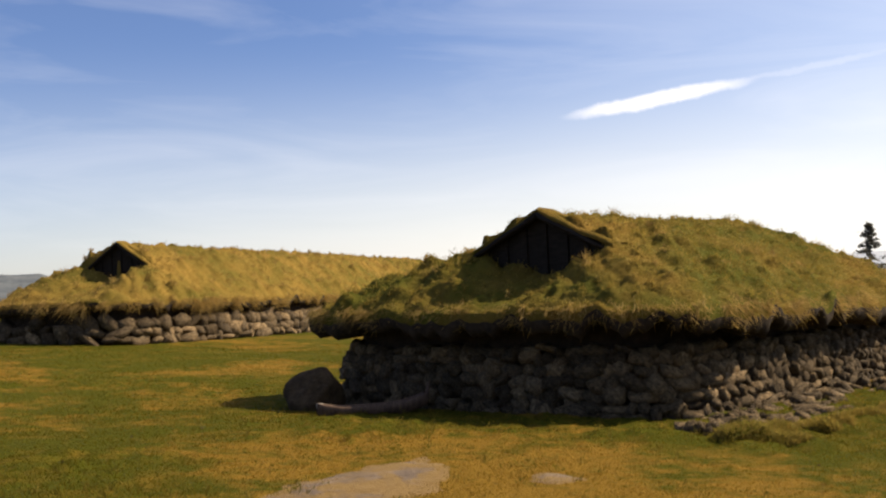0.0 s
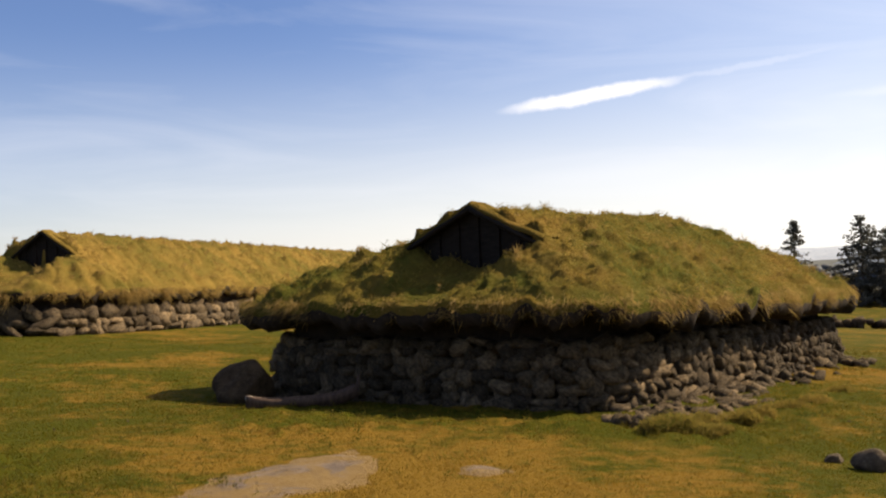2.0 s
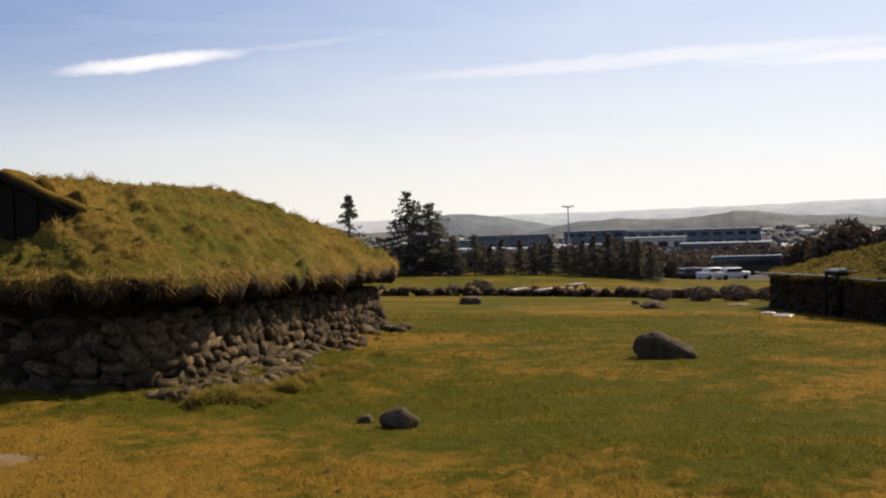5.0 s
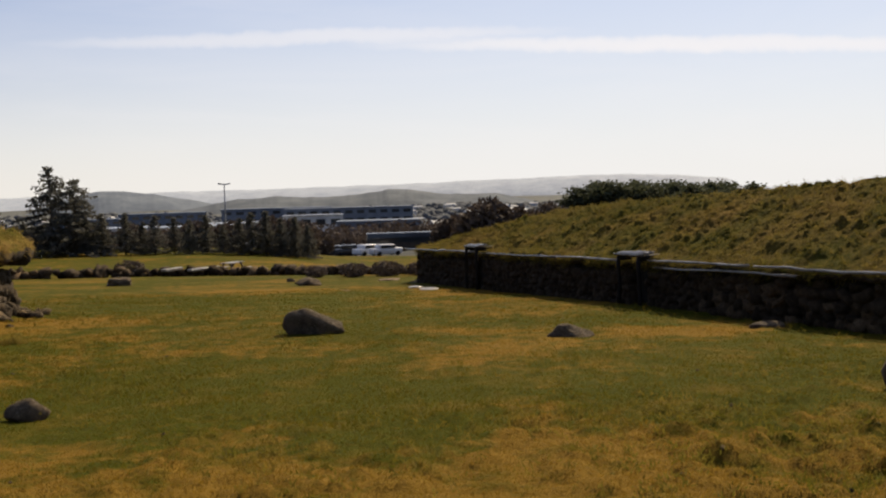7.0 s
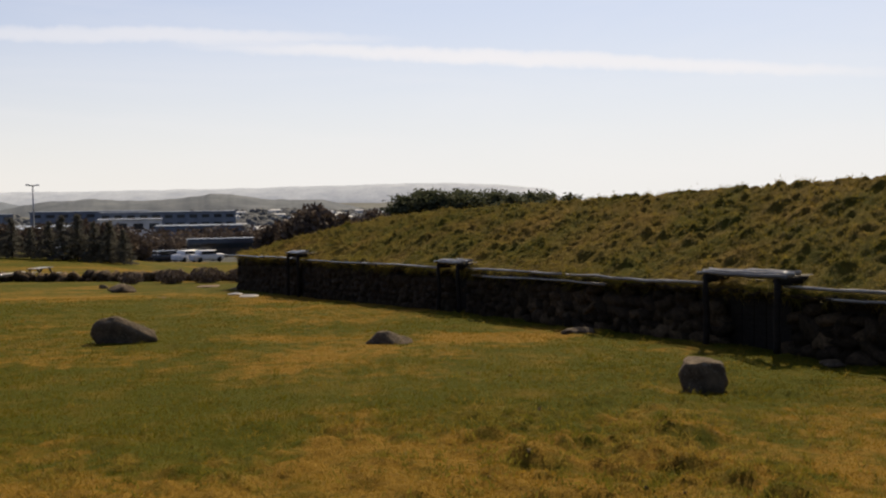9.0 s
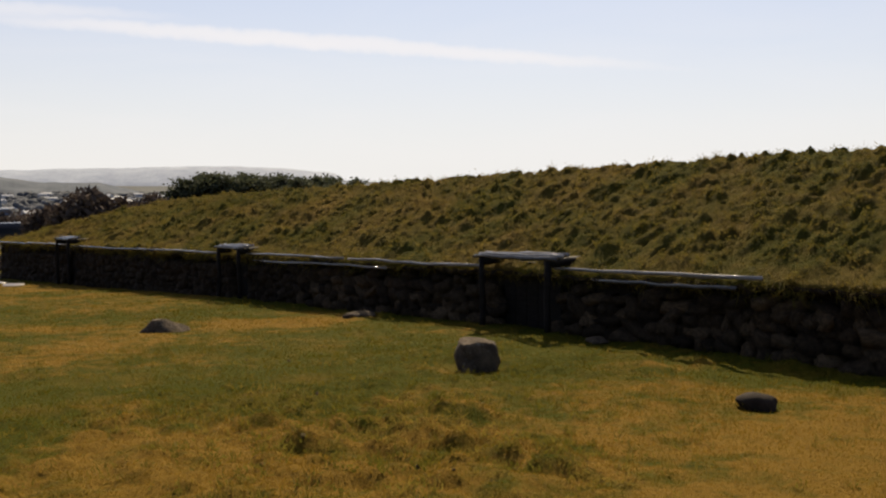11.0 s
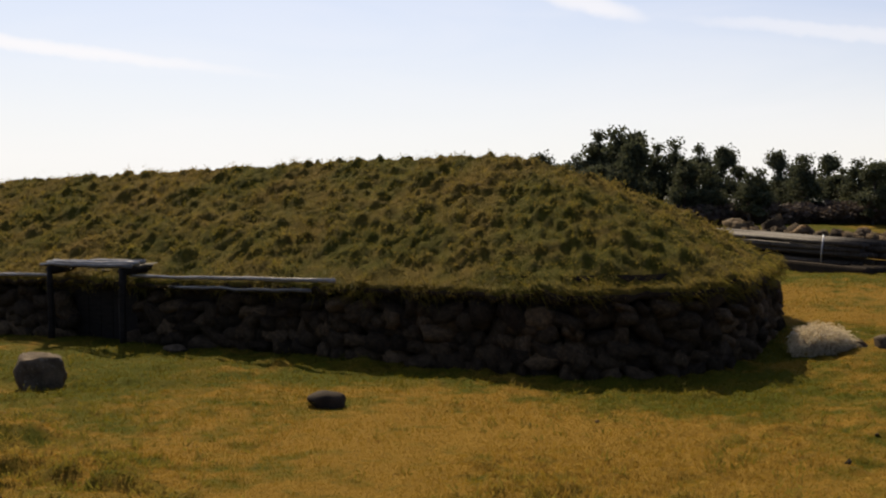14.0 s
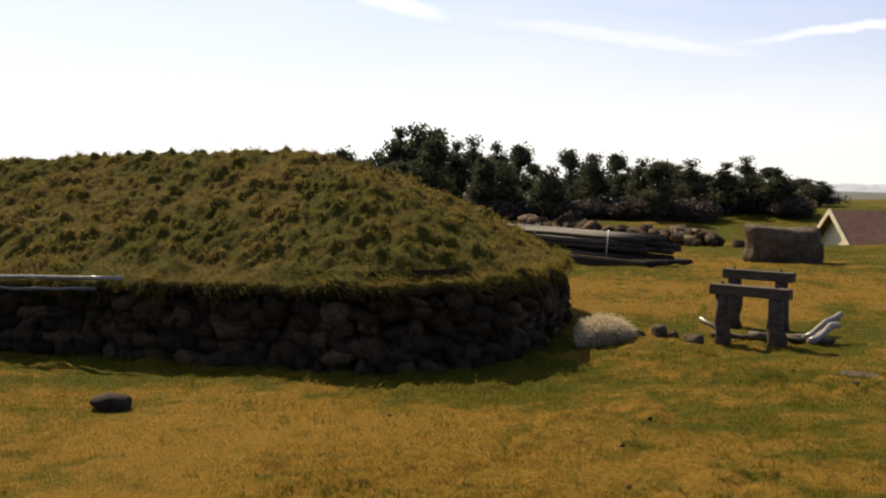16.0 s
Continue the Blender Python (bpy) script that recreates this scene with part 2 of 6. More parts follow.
def rock(seed, sx, sy, sz, detail=3, rough=0.22, flat=0.35, slope=0.0):
    """A weathered boulder about sx by sy by sz, standing on its base at z = 0; slope lowers its far end."""
    rng = np.random.default_rng(seed)
    bm = bmesh.new()
    bmesh.ops.create_icosphere(bm, subdivisions=detail, radius=0.5)
    planes = [(Vector(rng.normal(size=3)).normalized(), rng.uniform(0.30, 0.44)) for _ in range(9)]
    off = Vector(rng.normal(size=3) * 10)
    for v in bm.verts:
        for n, d in planes:
            over = v.co.dot(n) - d
            if over > 0:
                v.co -= n * over * 0.85
        v.co *= 1 + rough * (noise.fractal(v.co * 2.2 + off, 1.0, 2.0, 4)) * 0.6
        v.co.x, v.co.y, v.co.z = v.co.x * sx * 1.12, v.co.y * sy * 1.12, (v.co.z + flat) * sz / (0.42 + flat) * (1 + slope * (0.3 - 1.6 * v.co.x))
    return bm


def block_rock(seed, sx, sy, sz):
    """A squared, flat-topped boulder standing on its base at z = 0."""
    bm = bmesh.new()
    bmesh.ops.create_cube(bm, size=1.0)
    bmesh.ops.subdivide_edges(bm, edges=bm.edges[:], cuts=9, use_grid_fill=True)
    off = Vector(np.random.default_rng(seed).normal(size=3) * 10)
    for v in bm.verts:
        v.co = v.co.lerp(v.co.normalized() * 0.6, 0.52)
        v.co *= 1 + 0.22 * noise.fractal(v.co * 2.0 + off, 1.0, 2.0, 4)
        v.co.x, v.co.y, v.co.z = v.co.x * sx, v.co.y * sy, (v.co.z + 0.40) * sz / 0.88
    return bm


# ---- materials ----
def material(name):
    m = bpy.data.materials.new(name)
    m.use_nodes = True
    nt = m.node_tree
    bsdf = nt.nodes["Principled BSDF"]

    def node(kind, **kw):
        n = nt.nodes.new(kind)
        for k, v in kw.items():
            n.inputs[k].default_value = v
        return n
    return m, nt, bsdf, node


def ramp(nt, fac, stops):
    r = nt.nodes.new("ShaderNodeValToRGB")
    els = r.color_ramp.elements
    while len(els) < len(stops):
        els.new(0.5)
    for e, (p, c) in zip(els, stops):
        e.position, e.color = p, (*c, 1)
    nt.links.new(fac, r.inputs["Fac"])
    return r.outputs["Color"]


def blend(nt, fac, a, b, how="MIX"):
    m = nt.nodes.new("ShaderNodeMixRGB")
    m.blend_type = how
    for key, val in (("Fac", fac), ("Color1", a), ("Color2", b)):
        if isinstance(val, (int, float)):
            m.inputs[key].default_value = val
        elif isinstance(val, tuple):
            m.inputs[key].default_value = (*val, 1)
        else:
            nt.links.new(val, m.inputs[key])
    return m.outputs["Color"]


def noise_of(nt, scale, detail=4.0, rough=0.55, distortion=0.0, stretch=None, world=False):
    """Noise in metres: world takes the place in the world, else the thing's own."""
    if world:
        c = nt.nodes.new("ShaderNodeNewGeometry").outputs["Position"]
    else:
        c = nt.nodes.new("ShaderNodeTexCoord").outputs["Object"]
    if stretch:
        mp = nt.nodes.new("ShaderNodeMapping")
        mp.inputs["Scale"].default_value = stretch
        nt.links.new(c, mp.inputs["Vector"])
        c = mp.outputs[0]
    n = nt.nodes.new("ShaderNodeTexNoise")
    for k, v in (("Scale", scale), ("Detail", detail), ("Roughness", rough), ("Distortion", distortion)):
        n.inputs[k].default_value = v
    nt.links.new(c, n.inputs["Vector"])
    return n.outputs["Fac"]


def bump(nt, bsdf, height, strength, dist):
    b = nt.nodes.new("ShaderNodeBump")
    b.inputs["Strength"].default_value, b.inputs["Distance"].default_value = strength, dist
    nt.links.new(height, b.inputs["Height"])
    nt.links.new(b.outputs[0], bsdf.inputs["Normal"])


def patches(nt, patch, knoll):
    """Large patches of the sward; the trodden top of the knoll is drier than the hollows."""
    big = noise_of(nt, patch, 5, 0.6, 0.4, None, True)
    if not knoll:
        return big
    less = nt.nodes.new("ShaderNodeMath")
    less.operation = "MULTIPLY_ADD"
    less.inputs[1].default_value, less.inputs[2].default_value = 0.55, -0.275
    nt.links.new(noise_of(nt, 0.75, 6, 0.68, 0.6, None, True), less.inputs[0])
    small = nt.nodes.new("ShaderNodeMath")
    small.operation = "MULTIPLY_ADD"
    small.inputs[1].default_value, small.inputs[2].default_value = 0.5, -0.25
    nt.links.new(noise_of(nt, 3.4, 4, 0.65, 0.4, None, True), small.inputs[0])
    speck = nt.nodes.new("ShaderNodeMath")
    nt.links.new(big, speck.inputs[0])
    nt.links.new(small.outputs[0], speck.inputs[1])
    big = speck.outputs[0]
    both = nt.nodes.new("ShaderNodeMath")
    nt.links.new(big, both.inputs[0])
    nt.links.new(less.outputs[0], both.inputs[1])
    big = both.outputs[0]
    length = nt.nodes.new("ShaderNodeVectorMath")
    length.operation = "LENGTH"
    nt.links.new(nt.nodes.new("ShaderNodeNewGeometry").outputs["Position"], length.inputs[0])
    dry = nt.nodes.new("ShaderNodeMapRange")
    dry.interpolation_type = "SMOOTHSTEP"
    for k, v in (("From Min", 6.5), ("From Max", 11.0), ("To Min", 0.075), ("To Max", -0.075)):
        dry.inputs[k].default_value = v
    nt.links.new(length.outputs["Value"], dry.inputs["Value"])
    # the rise with the large boulder is dry too
    # and so is the trodden ground over the bedrock
    parts = [dry.outputs[0]]
    for spot, near, wide, much in (((19.5, -9.5, -1.0), 2.0, 12.0, 0.09), ((0.8, 10.2, -0.4), 1.5, 4.5, 0.12)):
        away = nt.nodes.new("ShaderNodeVectorMath")
        away.operation = "DISTANCE"
        away.inputs[1].default_value = spot
        nt.links.new(nt.nodes.new("ShaderNodeNewGeometry").outputs["Position"], away.inputs[0])
        rise = nt.nodes.new("ShaderNodeMapRange")
        rise.interpolation_type = "SMOOTHSTEP"
        for k, v in (("From Min", near), ("From Max", wide), ("To Min", much), ("To Max", 0.0)):
            rise.inputs[k].default_value = v
        nt.links.new(away.outputs["Value"], rise.inputs["Value"])
        parts.append(rise.outputs[0])
    for one in parts:
        add = nt.nodes.new("ShaderNodeMath")
        nt.links.new(big, add.inputs[0])
        nt.links.new(one, add.inputs[1])
        big = add.outputs[0]
    return big


def turf_colour(nt, green, straw, bare, patch=0.16, bias=0.0, knoll=False):
    """Meadow colours: green sward, bleached straw, a little bare earth, at two scales."""
    big = patches(nt, patch, knoll)
    mid = noise_of(nt, 1.3, 4, 0.6, 0.2, None, True)
    fine = noise_of(nt, 14.0, 3, 0.7, 0.0, None, True)
    lo, hi = (0.44, 0.58) if knoll else (0.38, 0.66)
    base = ramp(nt, big, [(lo + bias, green), (hi + bias, straw)])
    base = blend(nt, ramp(nt, mid, [(0.50, (0, 0, 0)), (0.74, (0.55, 0.55, 0.55))]), base, straw)
    base = blend(nt, ramp(nt, fine, [(0.52, (0, 0, 0)), (0.78, (0.55, 0.55, 0.55))]), base, bare)
    return base, fine


def turf_material(name, green, straw, bare, patch=0.16, bias=0.0, relief=0.05, knoll=False):
    m, nt, bsdf, node = material(name)
    col, fine = turf_colour(nt, green, straw, bare, patch, bias, knoll)
    nt.links.new(col, bsdf.inputs["Base Color"])
    bsdf.inputs["Roughness"].default_value = 0.95
    bsdf.inputs["Specular IOR Level"].default_value = 0.03
    bump(nt, bsdf, noise_of(nt, 22.0, 5, 0.75, 0, None, True), 0.9, relief)
    return m


def blade_material(name, green, straw, patch=0.16, bias=0.0, mixed=0.5, knoll=False):
    """Single blades, each of its own tint, following the patches of the sward."""
    m, nt, bsdf, node = material(name)
    big = patches(nt, patch, knoll)
    lo, hi = (0.44, 0.58) if knoll else (0.38, 0.66)
    base = ramp(nt, big, [(lo + bias, green), (hi + bias, straw)])
    isl = nt.nodes.new("ShaderNodeNewGeometry").outputs["Random Per Island"]
    base = blend(nt, mixed, base, ramp(nt, isl, [(0.0, green), (0.5, tuple(0.5 * (a + b) for a, b in zip(green, straw))), (1.0, straw)]))
    nt.links.new(base, bsdf.inputs["Base Color"])
    bsdf.inputs["Roughness"].default_value = 0.7
    bsdf.inputs["Specular IOR Level"].default_value = 0.06
    tr = node("ShaderNodeBsdfTranslucent")
    nt.links.new(base, tr.inputs["Color"])
    mix = node("ShaderNodeMixShader", Fac=0.5)
    nt.links.new(bsdf.outputs[0], mix.inputs[1])
    nt.links.new(tr.outputs[0], mix.inputs[2])
    nt.links.new(mix.outputs[0], nt.nodes["Material Output"].inputs["Surface"])
    return m


GREEN, STRAW, EARTH = (0.049, 0.051, 0.004), (0.158, 0.092, 0.014), (0.028, 0.020, 0.006)
MEADOW = turf_material("meadow", GREEN, STRAW, EARTH, 0.16, 0.0, 0.035, True)
MEADOW_BLADES = blade_material("meadow_blades", (0.067, 0.071, 0.005), (0.240, 0.139, 0.022), 0.16, 0.0, 0.4, True)
TUFT_BLADES = blade_material("tuft_blades", (0.075, 0.082, 0.008), (0.24, 0.165, 0.035), 0.9, 0.0, 0.3)
ROOF_TURF = turf_material("roof_turf", (0.080, 0.080, 0.013), (0.19, 0.118, 0.026), (0.055, 0.038, 0.016), 0.5, 0.02, 0.08)
STRAW_TURF = turf_material("straw_turf", (0.105, 0.086, 0.017), (0.225, 0.142, 0.033), (0.060, 0.040, 0.016), 0.5, 0.0, 0.08)
ROOF_BLADES = blade_material("roof_blades", (0.120, 0.116, 0.020), (0.36, 0.235, 0.060), 0.5, 0.02, 0.6)
FRINGE = blade_material("dead_grass", (0.195, 0.130, 0.036), (0.42, 0.285, 0.100), 1.1, 0.0, 0.7)
DULL_TURF = turf_material("dull_turf", (0.070, 0.066, 0.011), (0.160, 0.102, 0.026), (0.046, 0.030, 0.011), 0.45, 0.05, 0.1)
DULL_BLADES = blade_material("dull_blades", (0.100, 0.096, 0.014), (0.245, 0.165, 0.043), 0.45, 0.05, 0.6)


def stone_material(name, dark, light, lichen=0.4, per_object=True):
    m, nt, bsdf, node = material(name)
    a = noise_of(nt, 5.0, 5, 0.65, 0.3)
    base = ramp(nt, a, [(0.3, dark), (0.7, light)])
    if per_object:
        r = nt.nodes.new("ShaderNodeObjectInfo").outputs["Random"]
        base = blend(nt, 0.8, base, blend(nt, 1.0, base, ramp(nt, r, [(0, (0.22, 0.20, 0.18)), (0.6, (0.75, 0.72, 0.68)), (1, (1.7, 1.6, 1.45))]), "MULTIPLY"))
    spots = ramp(nt, noise_of(nt, 26.0, 3, 0.6), [(0.58, (0, 0, 0)), (0.66, (lichen,) * 3)])
    base = blend(nt, spots, base, (0.22, 0.195, 0.15))
    grain = noise_of(nt, 90.0, 3, 0.7)
    base = blend(nt, 0.35, base, ramp(nt, grain, [(0.35, (0.4, 0.4, 0.4)), (0.65, (1, 1, 1))]), "MULTIPLY")
    nt.links.new(base, bsdf.inputs["Base Color"])
    bsdf.inputs["Roughness"].default_value = 0.85
    bsdf.inputs["Specular IOR Level"].default_value = 0.1
    bump(nt, bsdf, noise_of(nt, 18.0, 6, 0.75), 0.9, 0.03)
    return m


STONE = stone_material("field_stone", (0.022, 0.015, 0.009), (0.215, 0.158, 0.092), 0.5)
# Darker copy of field stone: shade put into its colour; serves dark stones too.
DARK_SHADE_STONE = stone_material("dark_shade_stone", (0.030, 0.020, 0.011), (0.125, 0.085, 0.048), 0.15)
BOULDER = stone_material("boulder_stone", (0.038, 0.027, 0.017), (0.150, 0.110, 0.070), 0.5, False)


def plain_material(name, dark, light, scale=6.0, rough=0.8, stretch=None, relief=0.01, metal=0.0):
    m, nt, bsdf, node = material(name)
    a = noise_of(nt, scale, 5, 0.65, 0.2, stretch)
    base = ramp(nt, a, [(0.3, dark), (0.7, light)])
    base = blend(nt, 0.4, base, ramp(nt, noise_of(nt, scale * 9, 3, 0.7, 0, stretch), [(0.3, (0.5,) * 3), (0.7, (1,) * 3)]), "MULTIPLY")
    nt.links.new(base, bsdf.inputs["Base Color"])
    bsdf.inputs["Roughness"].default_value, bsdf.inputs["Metallic"].default_value = rough, metal
    bsdf.inputs["Specular IOR Level"].default_value = 0.12 if rough > 0.5 else 0.5
    bump(nt, bsdf, a, 0.5, relief)
    return m


EARTH_CORE = plain_material("packed_earth", (0.014, 0.010, 0.007), (0.040, 0.028, 0.019), 5, 0.95)
OLD_WOOD = plain_material("old_wood", (0.05, 0.038, 0.027), (0.14, 0.11, 0.08), 5, 0.75, (1, 1, 6))
DARK_WOOD = plain_material("tarred_wood", (0.008, 0.006, 0.004), (0.024, 0.018, 0.013), 6, 0.7, (1, 1, 5))


def card(nt_name, dark, light, rough=0.9, through=0.2):
    """Needles, twigs and leaves: each clump of its own tint."""
    m, nt, bsdf, node = material(nt_name)
    isl = nt.nodes.new("ShaderNodeNewGeometry").outputs["Random Per Island"]
    base = ramp(nt, isl, [(0, dark), (1, light)])
    nt.links.new(base, bsdf.inputs["Base Color"])
    bsdf.inputs["Roughness"].default_value = rough
    bsdf.inputs["Specular IOR Level"].default_value = 0.15
    tr = node("ShaderNodeBsdfTranslucent")
    nt.links.new(base, tr.inputs["Color"])
    mix = node("ShaderNodeMixShader", Fac=through)
    nt.links.new(bsdf.outputs[0], mix.inputs[1])
    nt.links.new(tr.outputs[0], mix.inputs[2])
    nt.links.new(mix.outputs[0], nt.nodes["Material Output"].inputs["Surface"])
    return m


PINE = card("pine_needles", (0.034, 0.042, 0.024), (0.088, 0.094, 0.050), 0.9, 0.35)
SPRUCE = card("spruce_needles", (0.062, 0.062, 0.052), (0.13, 0.125, 0.102), 0.9, 0.45)
TWIGS = card("bare_twigs", (0.050, 0.038, 0.031), (0.112, 0.086, 0.068))
# The blue-grey tint holds the distance haze over the far trees.
HAZED_WOOD = card("far_woods", (0.052, 0.058, 0.062), (0.115, 0.118, 0.118), 0.95, 0.0)
BARK = plain_material("bark", (0.045, 0.035, 0.028), (0.12, 0.095, 0.075), 9, 0.9, (1, 1, 0.3))
PALE_LOG = plain_material("bleached_log", (0.12, 0.10, 0.08), (0.30, 0.26, 0.21), 3, 0.32, (1, 1, 1), 0.006)
BENCH_WOOD = plain_material("silvered_timber", (0.038, 0.028, 0.020), (0.115, 0.086, 0.060), 5, 0.7, (1, 1, 4))
STACK_WOOD = plain_material("weathered_poles", (0.020, 0.016, 0.012), (0.070, 0.056, 0.043), 5, 0.6, (4, 1, 1))
# Weathered log colour, paled so that it also holds the sunlit glints.
SILVER_GLINT_LOG = plain_material("silvered_glint_log", (0.13, 0.118, 0.10), (0.36, 0.33, 0.29), 3, 0.2, None, 0.006)
# Far ground greyed: the haze is put into its colour.
HAZED_LAND = plain_material("hazed_land", (0.055, 0.060, 0.058), (0.13, 0.132, 0.115), 0.012, 0.95, None, 0.0)
BOAT_WOOD = plain_material("trough_wood", (0.05, 0.032, 0.024), (0.12, 0.078, 0.056), 5, 0.65, (4, 1, 1))
FLEECE = card("fleece_locks", (0.42, 0.34, 0.21), (0.66, 0.57, 0.40), 0.95, 0.3)
GRANITE = stone_material("granite_slab", (0.10, 0.068, 0.044), (0.21, 0.150, 0.105), 0.5, False)
WHITE_PAINT = plain_material("pale_boards", (0.50, 0.44, 0.30), (0.68, 0.62, 0.45), 4, 0.7, (1, 1, 0.2))
ROOF_TILE = plain_material("brown_roof_tiles", (0.10, 0.055, 0.038), (0.17, 0.095, 0.065), 3, 0.75)
GREY_WALL = plain_material("blue_grey_cladding", (0.10, 0.125, 0.165), (0.16, 0.19, 0.24), 0.3, 0.6)
LIGHT_WALL = plain_material("light_render", (0.35, 0.35, 0.35), (0.55, 0.55, 0.54), 0.3, 0.7)
SHINY_ROOF = plain_material("wet_sheet_roof", (0.35, 0.35, 0.36), (0.55, 0.55, 0.56), 0.4, 0.22, None, 0.002, 0.6)
STEEL = plain_material("galvanised_steel", (0.28, 0.28, 0.29), (0.42, 0.42, 0.43), 2, 0.45, None, 0.002, 0.7)
CAR_PAINT = plain_material("dark_car_paint", (0.02, 0.02, 0.025), (0.035, 0.035, 0.04), 2, 0.2, None, 0.001)
WHITE_CAR = plain_material("white_car_paint", (0.65, 0.65, 0.66), (0.75, 0.75, 0.76), 2, 0.25, None, 0.001)
RUBBER = plain_material("tyre_rubber", (0.012, 0.012, 0.012), (0.03, 0.03, 0.03), 8, 0.85)
# Distance haze is painted into the hill colours, palest on the farthest.
HILL_FAR = plain_material("hazed_far_hills", (0.30, 0.34, 0.40), (0.42, 0.46, 0.51), 0.012, 0.95, None, 0.0)
HILL_MID = plain_material("hazed_middle_hills", (0.085, 0.105, 0.135), (0.17, 0.195, 0.22), 0.014, 0.95, None, 0.0)
HILL_NEAR = plain_material("hazed_wooded_hill", (0.055, 0.068, 0.085), (0.14, 0.155, 0.165), 0.018, 0.95, None, 0.0)


def window_glass():
    m, nt, bsdf, node = material("window_glass")
    bsdf.inputs["Base Color"].default_value = (0.02, 0.025, 0.03, 1)
    bsdf.inputs["Roughness"].default_value = 0.08
    return m


def water():
    m, nt, bsdf, node = material("sea_water")
    bsdf.inputs["Base Color"].default_value = (0.05, 0.07, 0.09, 1)
    bsdf.inputs["Roughness"].default_value = 0.25
    bump(nt, bsdf, noise_of(nt, 0.05, 4, 0.6), 0.4, 2.0)
    return m


GLASS, SEA = window_glass(), water()
EDGE_LOG = plain_material("wet_grey_log", (0.04, 0.034, 0.028), (0.11, 0.098, 0.085), 3, 0.16, (1, 1, 1), 0.006)
PEAT = plain_material("peat", (0.018, 0.013, 0.009), (0.05, 0.037, 0.026), 8, 0.95, None, 0.03)


def bedrock():
    """Worn granite with dry grass creeping over it."""
    m, nt, bsdf, node = material("bedrock")
    a = noise_of(nt, 3.0, 6, 0.7, 0.5, (1.6, 0.5, 1), True)
    col = ramp(nt, a, [(0.32, (0.045, 0.030, 0.019)), (0.52, (0.11, 0.076, 0.050)), (0.70, (0.19, 0.137, 0.094))])
    creep = ramp(nt, noise_of(nt, 1.7, 6, 0.7, 0.8, None, True), [(0.40, (0, 0, 0)), (0.50, (1, 1, 1))])
    col = blend(nt, creep, col, (0.150, 0.086, 0.014))
    nt.links.new(col, bsdf.inputs["Base Color"])
    bsdf.inputs["Roughness"].default_value = 0.9
    bump(nt, bsdf, noise_of(nt, 9.0, 6, 0.75, 0.3, None, True), 0.9, 0.06)
    return m


BEDROCK = bedrock()

# ---- the land ----
def build_ground():
    rings = np.concatenate([np.linspace(0, 4.4, 8), 4.6 * np.exp(np.linspace(0, math.log(36 / 4.6), 290, endpoint=False)), 36 * np.exp(np.linspace(0, math.log(4700 / 36), 130))])
    az = np.radians(np.concatenate([np.linspace(-34, 136, 700, endpoint=False), np.linspace(136, 326, 90, endpoint=False)]))
    R, A = np.meshgrid(rings, az, indexing="ij")
    X, Y = R * np.sin(A), R * np.cos(A)
    Z = ground_z(X, Y)
    Z = Z + relief(X, Y)
    Z = Z + np.clip((R - 120) / 500, 0, 1) * 10 * (fbm(X / 160, Y / 160, 5) - 0.47)
    V = np.stack([X, Y, Z], -1).reshape(-1, 3)
    me = mesh_from("ground", V, grid_faces(len(rings), len(az), True)[:, ::-1], True)
    me.materials.append(MEADOW)
    me.materials.append(HAZED_LAND)
    # Beyond 135 m the ground takes the colour with haze mixed in.
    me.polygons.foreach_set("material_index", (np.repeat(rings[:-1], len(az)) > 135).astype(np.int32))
    ob = part("ground", me, MEADOW, None)
    return tagged(ob, "grazed spring meadow of green and straw-coloured grass", "ground", "", "structure")


ground = build_ground()


def on_ground(x, y, sink=0.0):
    return (x, y, float(ground_z(x, y)) - sink)


def polar(az, dist):
    a = radians(az)
    return dist * math.sin(a), dist * math.cos(a)


